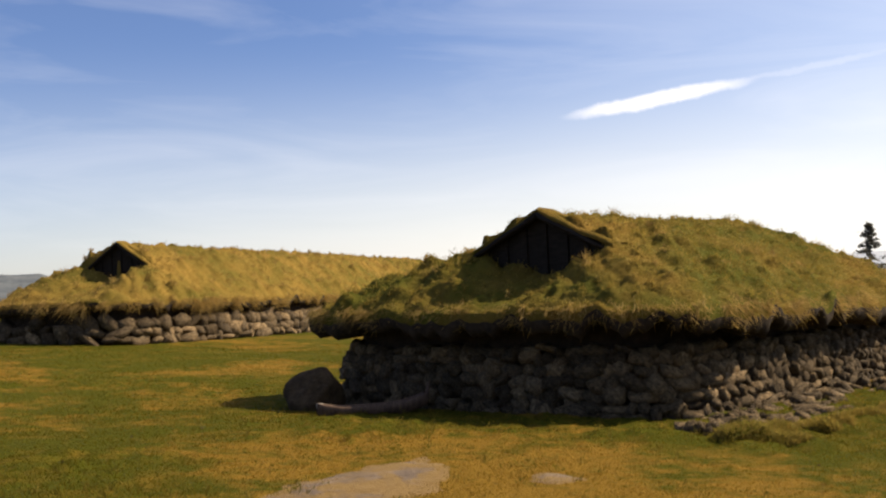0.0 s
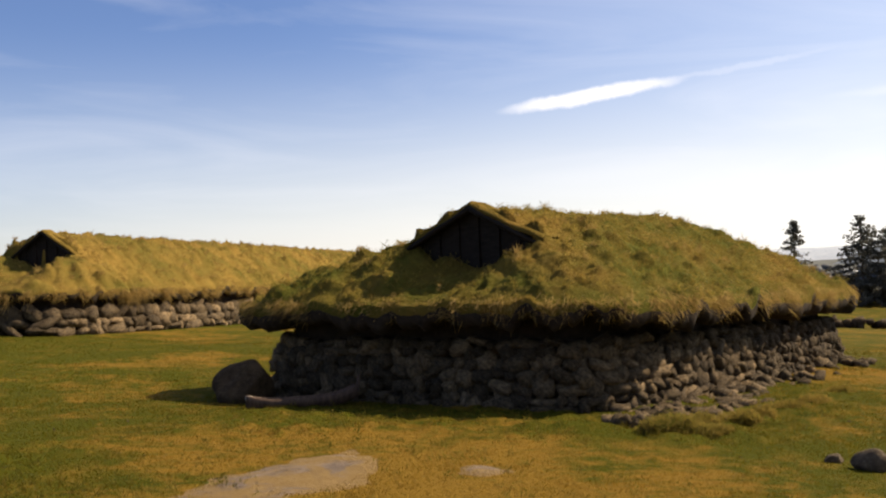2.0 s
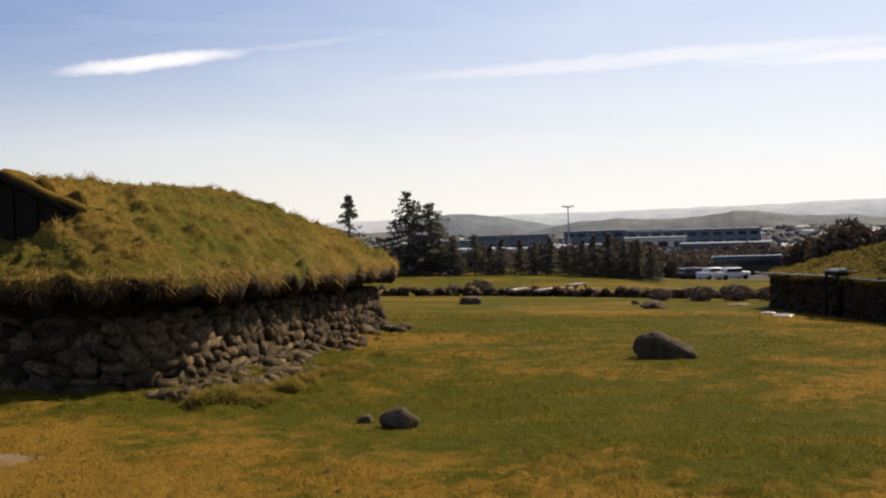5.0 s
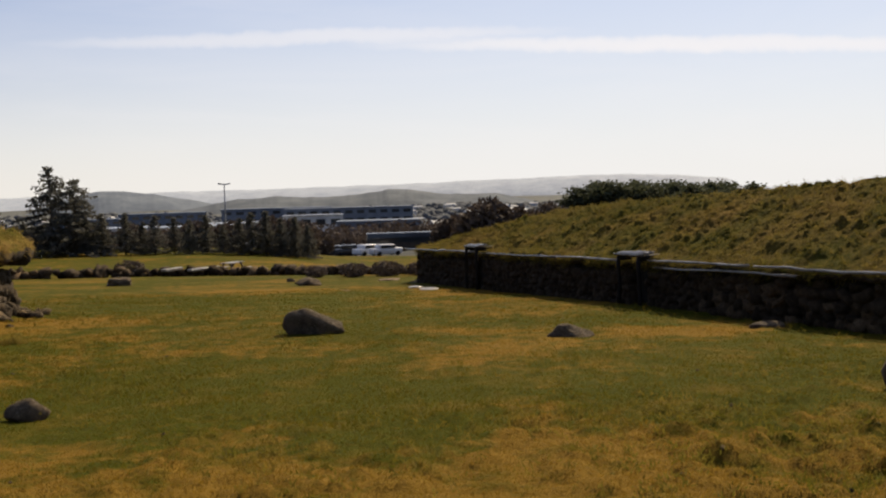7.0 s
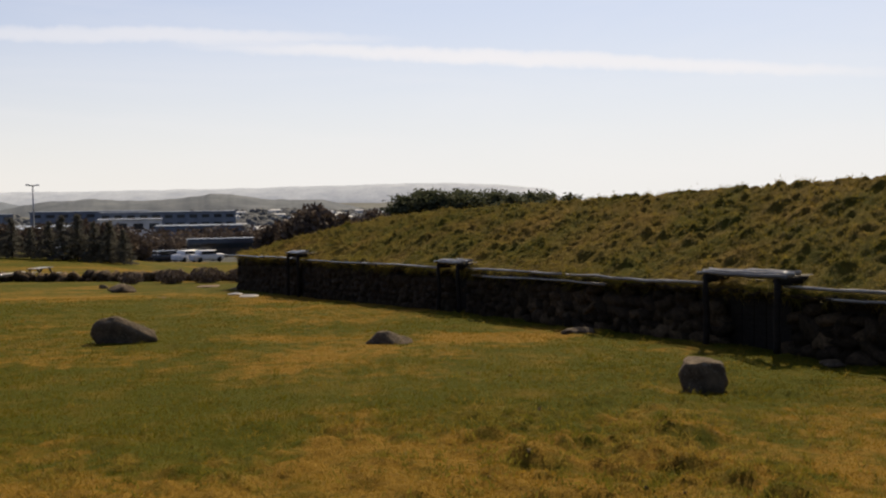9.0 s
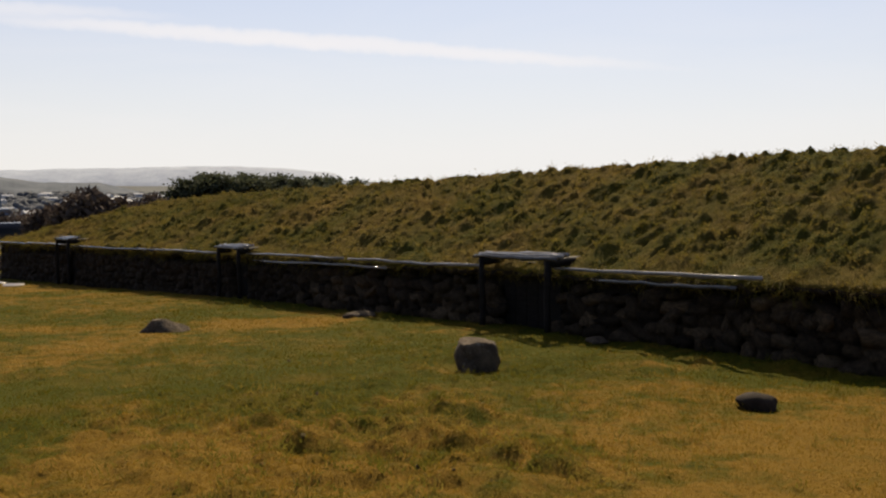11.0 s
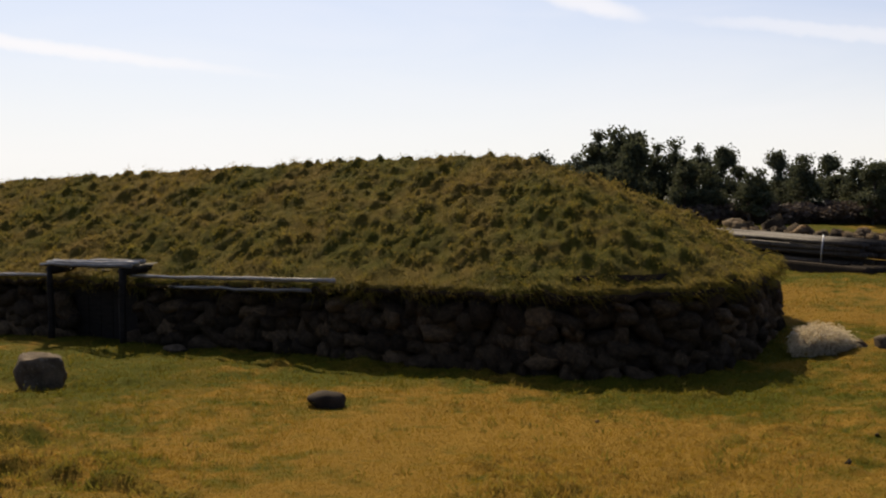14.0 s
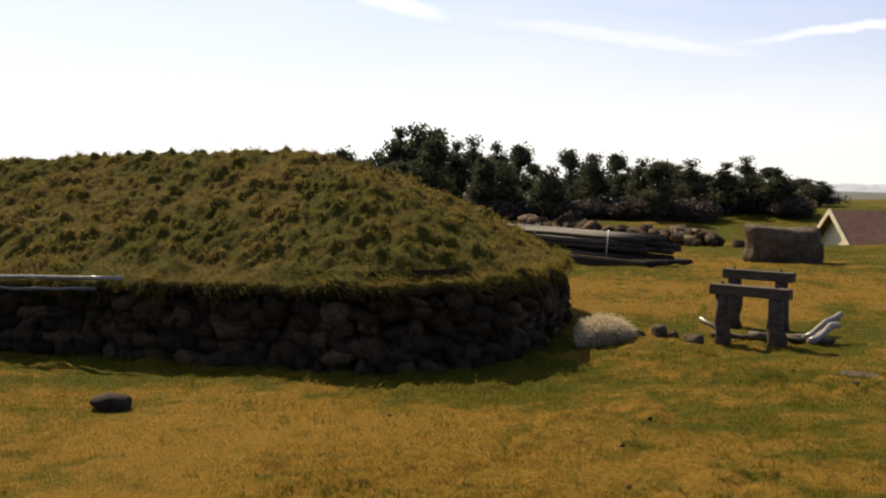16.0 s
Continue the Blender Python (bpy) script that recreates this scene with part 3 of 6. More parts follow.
# ---- turf-roofed longhouses ----
class Longhouse:
    """The plan of a house: its near corner, the way of its axis, length, width, and heights along it."""

    def __init__(self, corner, axis, side, length, width, eave, ridge, hips, power, rise_power=0.8, gable=None):
        self.c, self.u = Vector((*corner, 0)), Vector((*axis, 0)).normalized()
        self.w = Vector((self.u.y, -self.u.x, 0)) * side
        self.soft, self.mid, self.doors = 11.0, width / 2, []
        self.L, self.W, self.eave, self.ridge, self.hips, self.power, self.rp, self.gable = length, width, eave, ridge, hips, power, rise_power, gable

    def xy(self, s, t):
        """World place of s along the axis and t across, from the near long side."""
        return self.c.x + self.u.x * s + self.w.x * t, self.c.y + self.u.y * s + self.w.y * t

    def rim(self, n, inset=0.0):
        """n points of the rounded outline and their outward ways."""
        # even spacing along the outline
        aa = np.linspace(0, 2 * math.pi, 4000)
        ca, sa = np.cos(aa), np.sin(aa)
        s = self.L / 2 + (self.L / 2 - inset) * np.sign(ca) * np.abs(ca) ** (2 / self.power)
        t = self.W / 2 + (self.W / 2 - inset) * np.sign(sa) * np.abs(sa) ** (2 / self.power)
        run = np.concatenate([[0], np.cumsum(np.hypot(np.diff(s), np.diff(t)))])
        k = np.linspace(0, run[-1], n, endpoint=False)
        return np.interp(k, run, s), np.interp(k, run, t)

    def inside(self, s, t, inset=0.0):
        """1 in the middle, 0 at the rim."""
        p = np.abs((s - self.L / 2) / (self.L / 2 - inset)) ** self.power + np.abs((t - self.W / 2) / (self.W / 2 - inset)) ** self.power
        return 1 - p ** (1 / self.power)

    def eave_z(self, s):
        return EYE + self.eave[0] + (self.eave[1] - self.eave[0]) * np.asarray(s) / self.L

    def ridge_z(self, s):
        return EYE + self.ridge[0] + (self.ridge[1] - self.ridge[0]) * np.asarray(s) / self.L

    def round_off(self, v, span):
        """How far the rounded outline lies inside the box at v, as a share of half the other side."""
        q = np.clip(np.abs(2 * np.asarray(v, float) / span - 1), 0, 1)
        return 1 - (1 - q ** self.power) ** (1 / self.power)

    def turf_z(self, s, t):
        """Height of the turf with its tufts and the large tussocks."""
        x, y = self.xy(s, t)
        return self.roof_z(s, t) + lumps(x, y, self.amp, self.grain) + self.tussocks(x, y)

    def tussocks(self, x, y):
        t = (x - self.c.x) * self.w.x + (y - self.c.y) * self.w.y
        return self.big * (cells(x, y, 0.5, 9) ** 1.9) * np.clip(np.abs(t - self.mid) / 0.9, 0.1, 1)

    def roof_z(self, s, t):
        """Height of the turf: side slopes and hips meet in a soft ridge."""
        s, t = np.asarray(s, float), np.asarray(t, float)
        in_t, in_s = self.W / 2 * self.round_off(s, self.L), self.L / 2 * self.round_off(t, self.W)
        side = np.where(t < self.mid, (t - in_t) / np.maximum(self.mid - in_t, 0.05), (self.W - t - in_t) / np.maximum(self.W - self.mid - in_t, 0.05))
        if self.gable is None:
            a = (s - in_s) / self.hips[0]
        else:
            # the front hip runs up to the foot of the gable and meets the side slopes beside it
            off = np.abs(t - self.mid) / self.verge
            meet = 1 - self.verge / self.mid
            a = (s - in_s) / self.gable * (0.55 * meet + 0.45 * meet * np.clip(off, 0, 1) ** 2)
            a = np.where((s >= self.gable) & (off < 1.0), 1.0, a)
        b = (self.L - s - in_s) / self.hips[1]
        k = self.soft
        u = -np.log(np.exp(-k * side) + np.exp(-k * a) + np.exp(-k * b)) / k
        u = np.clip(np.minimum(u, self.inside(s, t) * 6.0), 0, 1)
        rise = u * (1 + self.rp - self.rp * u)
        return self.eave_z(s) + (self.ridge_z(s) - self.eave_z(s)) * rise * 1.05


def lumps(x, y, amp, grain):
    """Tussocks: rounded tufts of two sizes with hollows between."""
    x, y = np.asarray(x) * grain, np.asarray(y) * grain
    return amp * (0.9 * (fbm(x * 0.9, y * 0.9, 11, 3) - 0.44) + 0.7 * cells(x + 0.1 * vnoise(x * 7, y * 7, 3), y, 0.34, 1) + 0.55 * cells(x, y, 0.17, 2) + 0.5 * (vnoise(x * 9, y * 9, 4) - 0.5) - 0.4)


def turf_roof(house, holder, at, mat, amp, step, skirt=0.26):
    """The turf blanket as a closed body: a top that follows the roof and a thick edge."""
    nr = int(house.W / 2 / step)
    rim_n = int(2 * (house.L + house.W) / step)
    s0, t0 = house.rim(rim_n)
    mid_s = np.clip(s0, house.gable or min(house.hips[0], house.L * 0.45), house.L - min(house.hips[1], house.L * 0.45))
    mid_t = np.full_like(t0, house.mid)
    k = np.linspace(0, 1, nr)[:, None]
    S, T = s0 + (mid_s - s0) * k, t0 + (mid_t - t0) * k
    Z = house.roof_z(S, T)
    X, Y = house.xy(S, T)
    Z = Z + lumps(X, Y, amp, house.grain) * np.clip(k * 6, 0.5, 1) + house.tussocks(X, Y)
    rows_x, rows_y, rows_z = [X], [Y], [Z]
    # the hanging edge and the underside
    ragged = 0.5 + 0.8 * fbm(X[:1] * 3.1, Y[:1] * 3.1, 21, 3) + 0.45 * (vnoise(X[:1] * 9, Y[:1] * 9, 23) - 0.4)
    for out, down in ((0.04, 0.4), (0.02, 0.8), (-0.06, 1.0), (-0.7, 0.85)):
        s1, t1 = house.rim(rim_n, -out)
        x1, y1 = house.xy(s1, t1)
        rows_x.insert(0, np.asarray(x1)[None, :] + 0.05 * (vnoise(X[:1] * 5, Y[:1] * 5, 22) - 0.5))
        rows_y.insert(0, np.asarray(y1)[None, :])
        rows_z.insert(0, Z[:1] - skirt * down * ragged)
    X, Y, Z = np.vstack(rows_x), np.vstack(rows_y), np.vstack(rows_z)
    V = np.stack([X - at[0], Y - at[1], Z - at[2]], -1).reshape(-1, 3)
    F = grid_faces(len(X), rim_n, True)
    me = mesh_from("roof", V, F[:, ::-1] if house.flip else F, True)
    me.materials.append(mat)
    me.materials.append(PEAT)
    # the cut edge under the sward is bare peat
    me.polygons.foreach_set("material_index", (np.arange(len(F)) < 3 * rim_n).astype(np.int32))
    return part("roof", me, mat, holder, "thick turf roof")


def wall_core(house, holder, at, inset, lean=0.12, foot=0.25):
    """The packed core of the wall, from under the turf down into the ground."""
    n = 160
    rows = []
    for h in (1.0, 0.6, 0.3, 0.0):
        s, t = house.rim(n, inset - lean * (1 - h))
        x, y = house.xy(s, t)
        x, y = np.asarray(x), np.asarray(y)
        low = ground_z(x, y) - foot
        top = house.eave_z(s) + 0.12
        rows.append(np.stack([x - at[0], y - at[1], low + (top - low) * h - at[2]], -1))
    V = np.vstack(rows)
    F = grid_faces(4, n, True)
    return part("stone_wall", mesh_from("stone_wall", V, F if not house.flip else F[:, ::-1], True), EARTH_CORE, holder, "dry-stone wall with dark earth between the stones")



def turf_gable(house, holder, at):
    """The boarded smoke gable set into the front hip: upright tarred boards under two turf verges."""
    s = house.gable
    zr, ze = float(house.ridge_z(s)), float(house.eave_z(s))
    half = house.mid
    span = house.verge
    drop = (zr - ze) * house.verge_drop
    n = 13
    for i in range(n):
        a, b = -span + 2 * span * i / n, -span + 2 * span * (i + 1) / n
        m = (a + b) / 2
        top = zr + 0.02 - drop * abs(m) / span
        low = ze - 0.1
        x0, y0 = house.xy(s - 0.06 + 0.03 * (i % 2), half + a + 0.006)
        x1, y1 = house.xy(s - 0.06 + 0.03 * (i % 2), half + b - 0.006)
        x2, y2 = house.xy(s + 0.05, half + b - 0.006)
        x3, y3 = house.xy(s + 0.05, half + a + 0.006)
        ta, tb = zr + 0.02 - drop * abs(a) / span, zr + 0.02 - drop * abs(b) / span
        V = [(x0, y0, low), (x1, y1, low), (x2, y2, low), (x3, y3, low), (x0, y0, ta), (x1, y1, tb), (x2, y2, tb), (x3, y3, ta)]
        V = [(p[0] - at[0], p[1] - at[1], p[2] - at[2]) for p in V]
        F = [(0, 1, 2, 3), (4, 7, 6, 5), (0, 4, 5, 1), (1, 5, 6, 2), (2, 6, 7, 3), (3, 7, 4, 0)]
        part("gable_board", mesh_from("gable_board", V, F), DARK_WOOD, holder, "tarred upright board" if i == 0 else "")
    # two barge poles and the turf that rides over them
    px, py = house.xy(s - 0.18, half)
    for sign in (-1, 1):
        ex, ey = house.xy(s - 0.18, half + sign * (span + 0.02))
        v, f = beam((px - at[0], py - at[1], zr - 0.02 - at[2]), (ex - at[0], ey - at[1], zr - drop * 1.06 - at[2]), 0.055, 0.05, 8, 0.01, 5)
        part("barge_pole", mesh_from("barge_pole", v, f, True), DARK_WOOD, holder)
        rows = []
        for k in np.linspace(0, 1.0, 14):
            row = []
            for ds, up in ((-0.20, 0.00), (-0.21, 0.05), (-0.10, 0.09), (0.3, 0.08), (0.75, 0.05)):
                x, y = house.xy(s + ds, half + sign * (span + 0.1) * k)
                base = zr - drop * k * 1.02
                zz = base + up if ds < 0.5 else float(house.roof_z(s + ds, half + sign * (span + 0.1) * k)) - 0.02
                row.append((x - at[0], y - at[1], zz + 0.05 * (float(vnoise(x * 4, y * 4, 31)) - 0.5) - at[2]))
            rows.append(row)
        V = [p for r in rows for p in r]
        F = grid_faces(14, 5)
        part("verge_turf", mesh_from("verge_turf", V, F if (sign > 0) != house.flip else F[:, ::-1], True), house.turf, holder)


class RoundedHouse(Longhouse):
    """A longhouse whose corners are drawn in wide arcs."""
    bow = 2.3

    def rim(self, n, inset=0.0):
        r, a = self.bow - inset, np.linspace(0, math.pi / 2, 60)
        s, t = [], []
        for k, (cs, ct) in enumerate(((self.L - self.bow, self.W - self.bow), (self.bow, self.W - self.bow), (self.bow, self.bow), (self.L - self.bow, self.bow))):
            s.append(cs + r * np.cos(a + k * math.pi / 2))
            t.append(ct + r * np.sin(a + k * math.pi / 2))
        s, t = np.concatenate(s + [s[0][:1]]), np.concatenate(t + [t[0][:1]])
        run = np.concatenate([[0], np.cumsum(np.hypot(np.diff(s), np.diff(t)))])
        k = np.linspace(0, run[-1], n, endpoint=False)
        return np.interp(k, run, s), np.interp(k, run, t)

    def inside(self, s, t, inset=0.0):
        qs, qt = np.abs(s - self.L / 2) - (self.L / 2 - self.bow), np.abs(t - self.W / 2) - (self.W / 2 - self.bow)
        out = np.hypot(np.maximum(qs, 0), np.maximum(qt, 0)) + np.minimum(np.maximum(qs, qt), 0)
        return (self.bow - inset - out) / (self.W / 2)

    def round_off(self, v, span):
        v = np.asarray(v, float)
        q = np.clip(self.bow - np.minimum(v, span - v), 0, self.bow)
        return (self.bow - np.sqrt(self.bow ** 2 - q ** 2)) / ((self.L + self.W - span) / 2)


H1 = Longhouse((3.2, 13.6), (0.646, 0.763), -1, 12.8, 8.2, (-0.60, -0.98), (0.93, 0.90), (5.6, 3.6), 7.5, 0.08, 1.75)
H2 = Longhouse((-9.5, 31.6), (0.305, 0.952), -1, 40.0, 7.0, (-0.40, -1.35), (1.66, 0.95), (9.0, 4.0), 6.0, 0.35, 3.6)
H3 = RoundedHouse((11.0, -3.05), (0.477, 0.879), 1, 35.95, 6.4, (-1.14, -2.2), (0.55, -1.10), (3.3, 7.0), 5.5, 0.06)
H1.verge, H2.verge, H1.verge_drop, H2.verge_drop = 1.3, 1.3, 0.40, 0.44
H3.soft, H1.mid, H2.mid = 7.0, 3.5, 3.0
H1.inset, H2.inset, H3.inset, H1.batter, H2.batter, H3.batter = 0.76, 0.40, 0.24, 0.36, 0.22, 0.14
H1.skirt, H2.skirt, H3.skirt = 0.38, 0.34, 0.16
H1.flip, H2.flip, H3.flip = False, False, True
H1.amp, H2.amp, H3.amp = 0.10, 0.14, 0.11
H1.big, H2.big, H3.big = 0.19, 0.18, 0.09
H1.grain, H2.grain, H3.grain = 1.2, 1.0, 1.6
H1.turf, H2.turf, H3.turf = ROOF_TURF, STRAW_TURF, DULL_TURF

for house, label, step in (
        (H1, "low longhouse with dry-stone walls and a tussocky turf roof", 0.06),
        (H2, "long stone-walled house under a straw-coloured turf roof", 0.11),
        (H3, "long turf-roofed house with a shaded stone wall", 0.045)):
    x, y = house.xy(house.L / 2, house.W / 2)
    at = on_ground(x, y)
    ob = thing("longhouse", at, label, "house", "turf longhouses")
    turf_roof(house, ob, at, house.turf, house.amp, step, house.skirt)
    house.wall = wall_core(house, ob, at, house.inset + 0.05, house.batter)
    house.ob, house.at = ob, at
    if house.gable:
        turf_gable(house, ob, at)

# ---- grass, tussocks and stones on the houses ----
def blade_mesh(name, base, tip, width):
    """One thin triangle for each blade, from base to tip."""
    n = len(base)
    d = tip - base
    side = np.cross(d, RNG.normal(size=(n, 3)))
    side *= (np.asarray(width).reshape(-1, 1) / 2) / np.maximum(np.linalg.norm(side, axis=1, keepdims=True), 1e-9)
    V = np.empty((3 * n, 3))
    V[0::3], V[1::3], V[2::3] = base - side, base + side, tip
    return mesh_from(name, V, np.arange(3 * n).reshape(-1, 3))


def tufts(place, up, count, long, width, spread, droop):
    """Bases and tips of tufts: count blades at each place, leaning about the way up."""
    n = len(place)
    P = np.repeat(place, count, 0)
    U = np.repeat(up, count, 0)
    L = np.repeat(np.broadcast_to(long, n), count) * RNG.uniform(0.5, 1.15, n * count)
    J = RNG.normal(size=(n * count, 3))
    base = P + J * spread * 0.5
    way = U + RNG.normal(size=(n * count, 3)) * 0.42
    way /= np.linalg.norm(way, axis=1, keepdims=True)
    tip = base + way * L[:, None]
    tip[:, 2] -= droop * L
    return base, tip, np.full(n * count, width)


def roof_grass(house, dense, long, mat, fringe_mat, fringe_n, fringe_long, count=16, width=0.016, pale=3.5):
    at = np.array(house.at)
    n = int(dense * house.L * house.W)
    s, t = RNG.uniform(0, house.L, n), RNG.uniform(0, house.W, n)
    ok = house.inside(s, t) > 0.01
    s, t = s[ok], t[ok]
    x, y = house.xy(s, t)
    gx, gy = x * house.grain, y * house.grain
    tuft = np.maximum(cells(gx + 0.1 * vnoise(gx * 7, gy * 7, 3), gy, 0.34, 1), 0.7 * cells(gx, gy, 0.17, 2))
    keep = RNG.random(len(s)) < 0.2 + 1.1 * tuft
    s, t, x, y, tuft = s[keep], t[keep], x[keep], y[keep], tuft[keep]
    z = house.turf_z(s, t) - 0.02
    place = np.stack([x, y, z], -1) - at
    up = np.tile([0.0, 0.0, 1.0], (len(s), 1)) + 0.25 * np.stack([x - (x - 0.3), 0 * y, 0 * z], -1)
    b, p, w = tufts(place, up, count, long * (0.45 + 0.9 * tuft), width, 0.07, 0.45)
    part("roof_grass", blade_mesh("roof_grass", b, p, w), mat, house.ob, "short tussocky grass", False, "stuff")
    # taller bleached tufts standing here and there
    k = max(1, int(house.L * house.W * pale))
    s, t = RNG.uniform(0.05, 0.95, k) * house.L, RNG.uniform(0.04, 0.96, k) * house.W
    x, y = house.xy(s, t)
    keep = RNG.random(k) < 0.04 + 1.6 * cells(x, y, 0.5, 9) ** 1.9
    s, t, x, y = s[keep], t[keep], x[keep], y[keep]
    k = len(s)
    place = np.stack([x, y, house.turf_z(s, t) - 0.02], -1) - at
    size = 0.09 + 0.13 * RNG.random(k) ** 2
    b, p, w = tufts(place, np.tile([0.0, 0.0, 1.0], (k, 1)), 34, size, width, 0.075, 0.3)
    part("pale_tussock", blade_mesh("pale_tussock", b, p, w), fringe_mat, house.ob, "bleached tufts of dead grass", False, "stuff")
    # the fringe of dead grass that hangs over the edge
    s0, t0 = house.rim(fringe_n)
    j = 0.06 * RNG.normal(size=fringe_n)
    x0, y0 = house.xy(s0, t0)
    s1, t1 = house.rim(fringe_n, -0.2)
    x1, y1 = house.xy(s1, t1)
    out = np.stack([np.asarray(x1) - x0, np.asarray(y1) - y0, np.zeros(fringe_n)], -1)
    out /= np.linalg.norm(out, axis=1, keepdims=True)
    z = house.roof_z(s0, t0) - 0.03 + j
    clump = np.clip(vnoise(np.asarray(x0) * 3.0, np.asarray(y0) * 3.0, 33) * 2.4 - 0.6, 0.12, 1.3)
    place = np.stack([x0, y0, z], -1) - at - out * 0.03
    b, p, w = tufts(place, out * 0.8 + np.array([0, 0, 0.25]), 22, fringe_long * clump, width * 0.8, 0.10, 0.75)
    part("grass_fringe", blade_mesh("grass_fringe", b, p, w), fringe_mat, house.ob, "dead grass hanging over the eaves", False, "stuff")


def stone_mesh(seed):
    """A rounded, uneven field stone of 48 triangles, one unit across."""
    rng = np.random.default_rng(seed)
    bm = bmesh.new()
    bmesh.ops.create_cube(bm, size=1.0)
    bmesh.ops.subdivide_edges(bm, edges=bm.edges[:], cuts=1, use_grid_fill=True)
    for v in bm.verts:
        v.co = v.co.lerp(v.co.normalized() * 0.56, 0.50) + Vector(rng.normal(size=3)) * 0.08
    me = bpy.data.meshes.new("stone")
    bm.to_mesh(me)
    bm.free()
    me.polygons.foreach_set("use_smooth", np.ones(len(me.polygons), bool))
    me.materials.append(STONE)
    return me


STONES = [stone_mesh(100 + i) for i in range(9)]
DARK_SHADE_STONES = []
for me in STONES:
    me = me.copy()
    me.materials[0] = DARK_SHADE_STONE
    DARK_SHADE_STONES.append(me)
# H3's wall takes the darker set, its shade held in the stone colour.
H1.stones, H2.stones, H3.stones = None, None, DARK_SHADE_STONES


def wall_stones(house, size, inset, lean, most, top_gap=0.24, mat=None):
    """Courses of single stones up the sides of the wall that face the yard."""
    at = np.array(house.at)
    n = 2400
    spots = []
    level = 0.0
    tallest = 2.4
    while level < tallest:
        h = size * RNG.uniform(0.5, 0.8)
        along = RNG.uniform(0, size)
        frac = level / 1.5
        s, t = house.rim(n, inset - lean * (1 - min(frac, 1)))
        x, y = house.xy(s, t)
        x, y = np.asarray(x), np.asarray(y)
        run = np.concatenate([[0], np.cumsum(np.hypot(np.diff(x), np.diff(y)))])
        while along < run[-1]:
            w = size * RNG.uniform(0.5, 1.7)
            i = min(n - 2, int(np.searchsorted(run, along + w / 2)))
            tx, ty = x[i + 1] - x[i - 1], y[i + 1] - y[i - 1]
            tl = math.hypot(tx, ty)
            nx, ny = (ty / tl, -tx / tl)
            s_here = s[i]
            mx, my = house.xy(min(max(s_here, house.W / 2), house.L - house.W / 2), house.W / 2)
            if nx * (x[i] - mx) + ny * (y[i] - my) < 0:
                nx, ny = -nx, -ny
            zg = float(ground_z(x[i], y[i]))
            hh = h * RNG.uniform(0.65, 1.4)
            z = zg + level + h / 2 - 0.05 + RNG.normal() * 0.02
            recess = any(a + 0.05 < s[i] < b - 0.05 for a, b in house.doors) and t[i] < 1.0
            if not recess and nx * x[i] + ny * y[i] < 1.0 * abs(nx) and z + hh * 0.4 < float(house.eave_z(s[i])) - top_gap:
                spots.append((math.hypot(x[i], y[i]), x[i] + nx * RNG.uniform(-0.04, 0.05), y[i] + ny * RNG.uniform(-0.04, 0.05), z, w, hh, math.atan2(ty, tx)))
            along += w * 0.94
        level += h * 0.9
    spots.sort()
    extra = []
    for q, (d, px, py, pz, w, h, a) in enumerate(spots):
        m = Matrix.LocRotScale((px - at[0], py - at[1], pz - at[2]),
                               Euler((RNG.normal() * 0.2, RNG.normal() * 0.3, a + RNG.normal() * 0.2 + (math.pi if RNG.random() < 0.5 else 0))),
                               (w * 1.04, size * RNG.uniform(0.8, 1.2), h * 1.12))
        if q < most:
            ob = new("stone", (house.stones or STONES)[q % 9])
            ob.parent = house.wall
            ob.matrix_basis = m
        else:
            me = STONES[q % 9]
            co = np.empty(len(me.vertices) * 3, np.float32)
            me.vertices.foreach_get("co", co)
            co = np.c_[co.reshape(-1, 3), np.ones(len(me.vertices))] @ np.array(m).T
            extra.append((co[:, :3], [tuple(p.vertices) for p in me.polygons]))
    if extra:
        v, f = join(extra)
        part("masonry", mesh_from("masonry", v, f, True), mat or STONE, house.wall, "", False, "stuff")


roof_grass(H1, 70, 0.13, ROOF_BLADES, FRINGE, 900, 0.16)
roof_grass(H2, 22, 0.18, FRINGE, FRINGE, 1600, 0.42, 10, 0.025)
roof_grass(H3, 150, 0.085, DULL_BLADES, DULL_BLADES, 2200, 0.13, 12, 0.013, 0.0)


# ---- the edging logs and doorways of the shaded house ----
def house_log(house, s0, s1, out, z_off, r, holder, seed, mat=EDGE_LOG, name="edging_log"):
    at = house.at
    x0, y0 = house.xy(s0, -out)
    x1, y1 = house.xy(s1, -out)
    v, f = beam((x0 - at[0], y0 - at[1], float(house.eave_z(s0)) + z_off - at[2]), (x1 - at[0], y1 - at[1], float(house.eave_z(s1)) + z_off - at[2]),
                r, r * 0.85, 10, 0.008, seed, 9)
    return part(name, mesh_from(name, v, f, True), mat, holder, "bleached log, glints put into its colour, along the turf edge" if seed == 1 else "")


for i, (a, b, out, dz) in enumerate(((4.6, 8.0, 0.12, 0.05), (4.9, 7.2, 0.2, -0.08), (9.6, 13.2, 0.12, 0.03), (12.0, 16.6, 0.16, -0.1), (13.4, 17.0, 0.1, 0.04), (18.2, 22.4, 0.14, 0.02),
                                    (21.5, 27.0, 0.16, 0.0), (27.6, 31.0, 0.12, 0.02), (30.6, 35.4, 0.14, 0.0))):
    # Upper logs get the pale glint colour, lower ones stay dark.
    house_log(H3, a, b, out, dz, 0.027, H3.ob, i + 1, SILVER_GLINT_LOG if dz > 0 else EDGE_LOG)


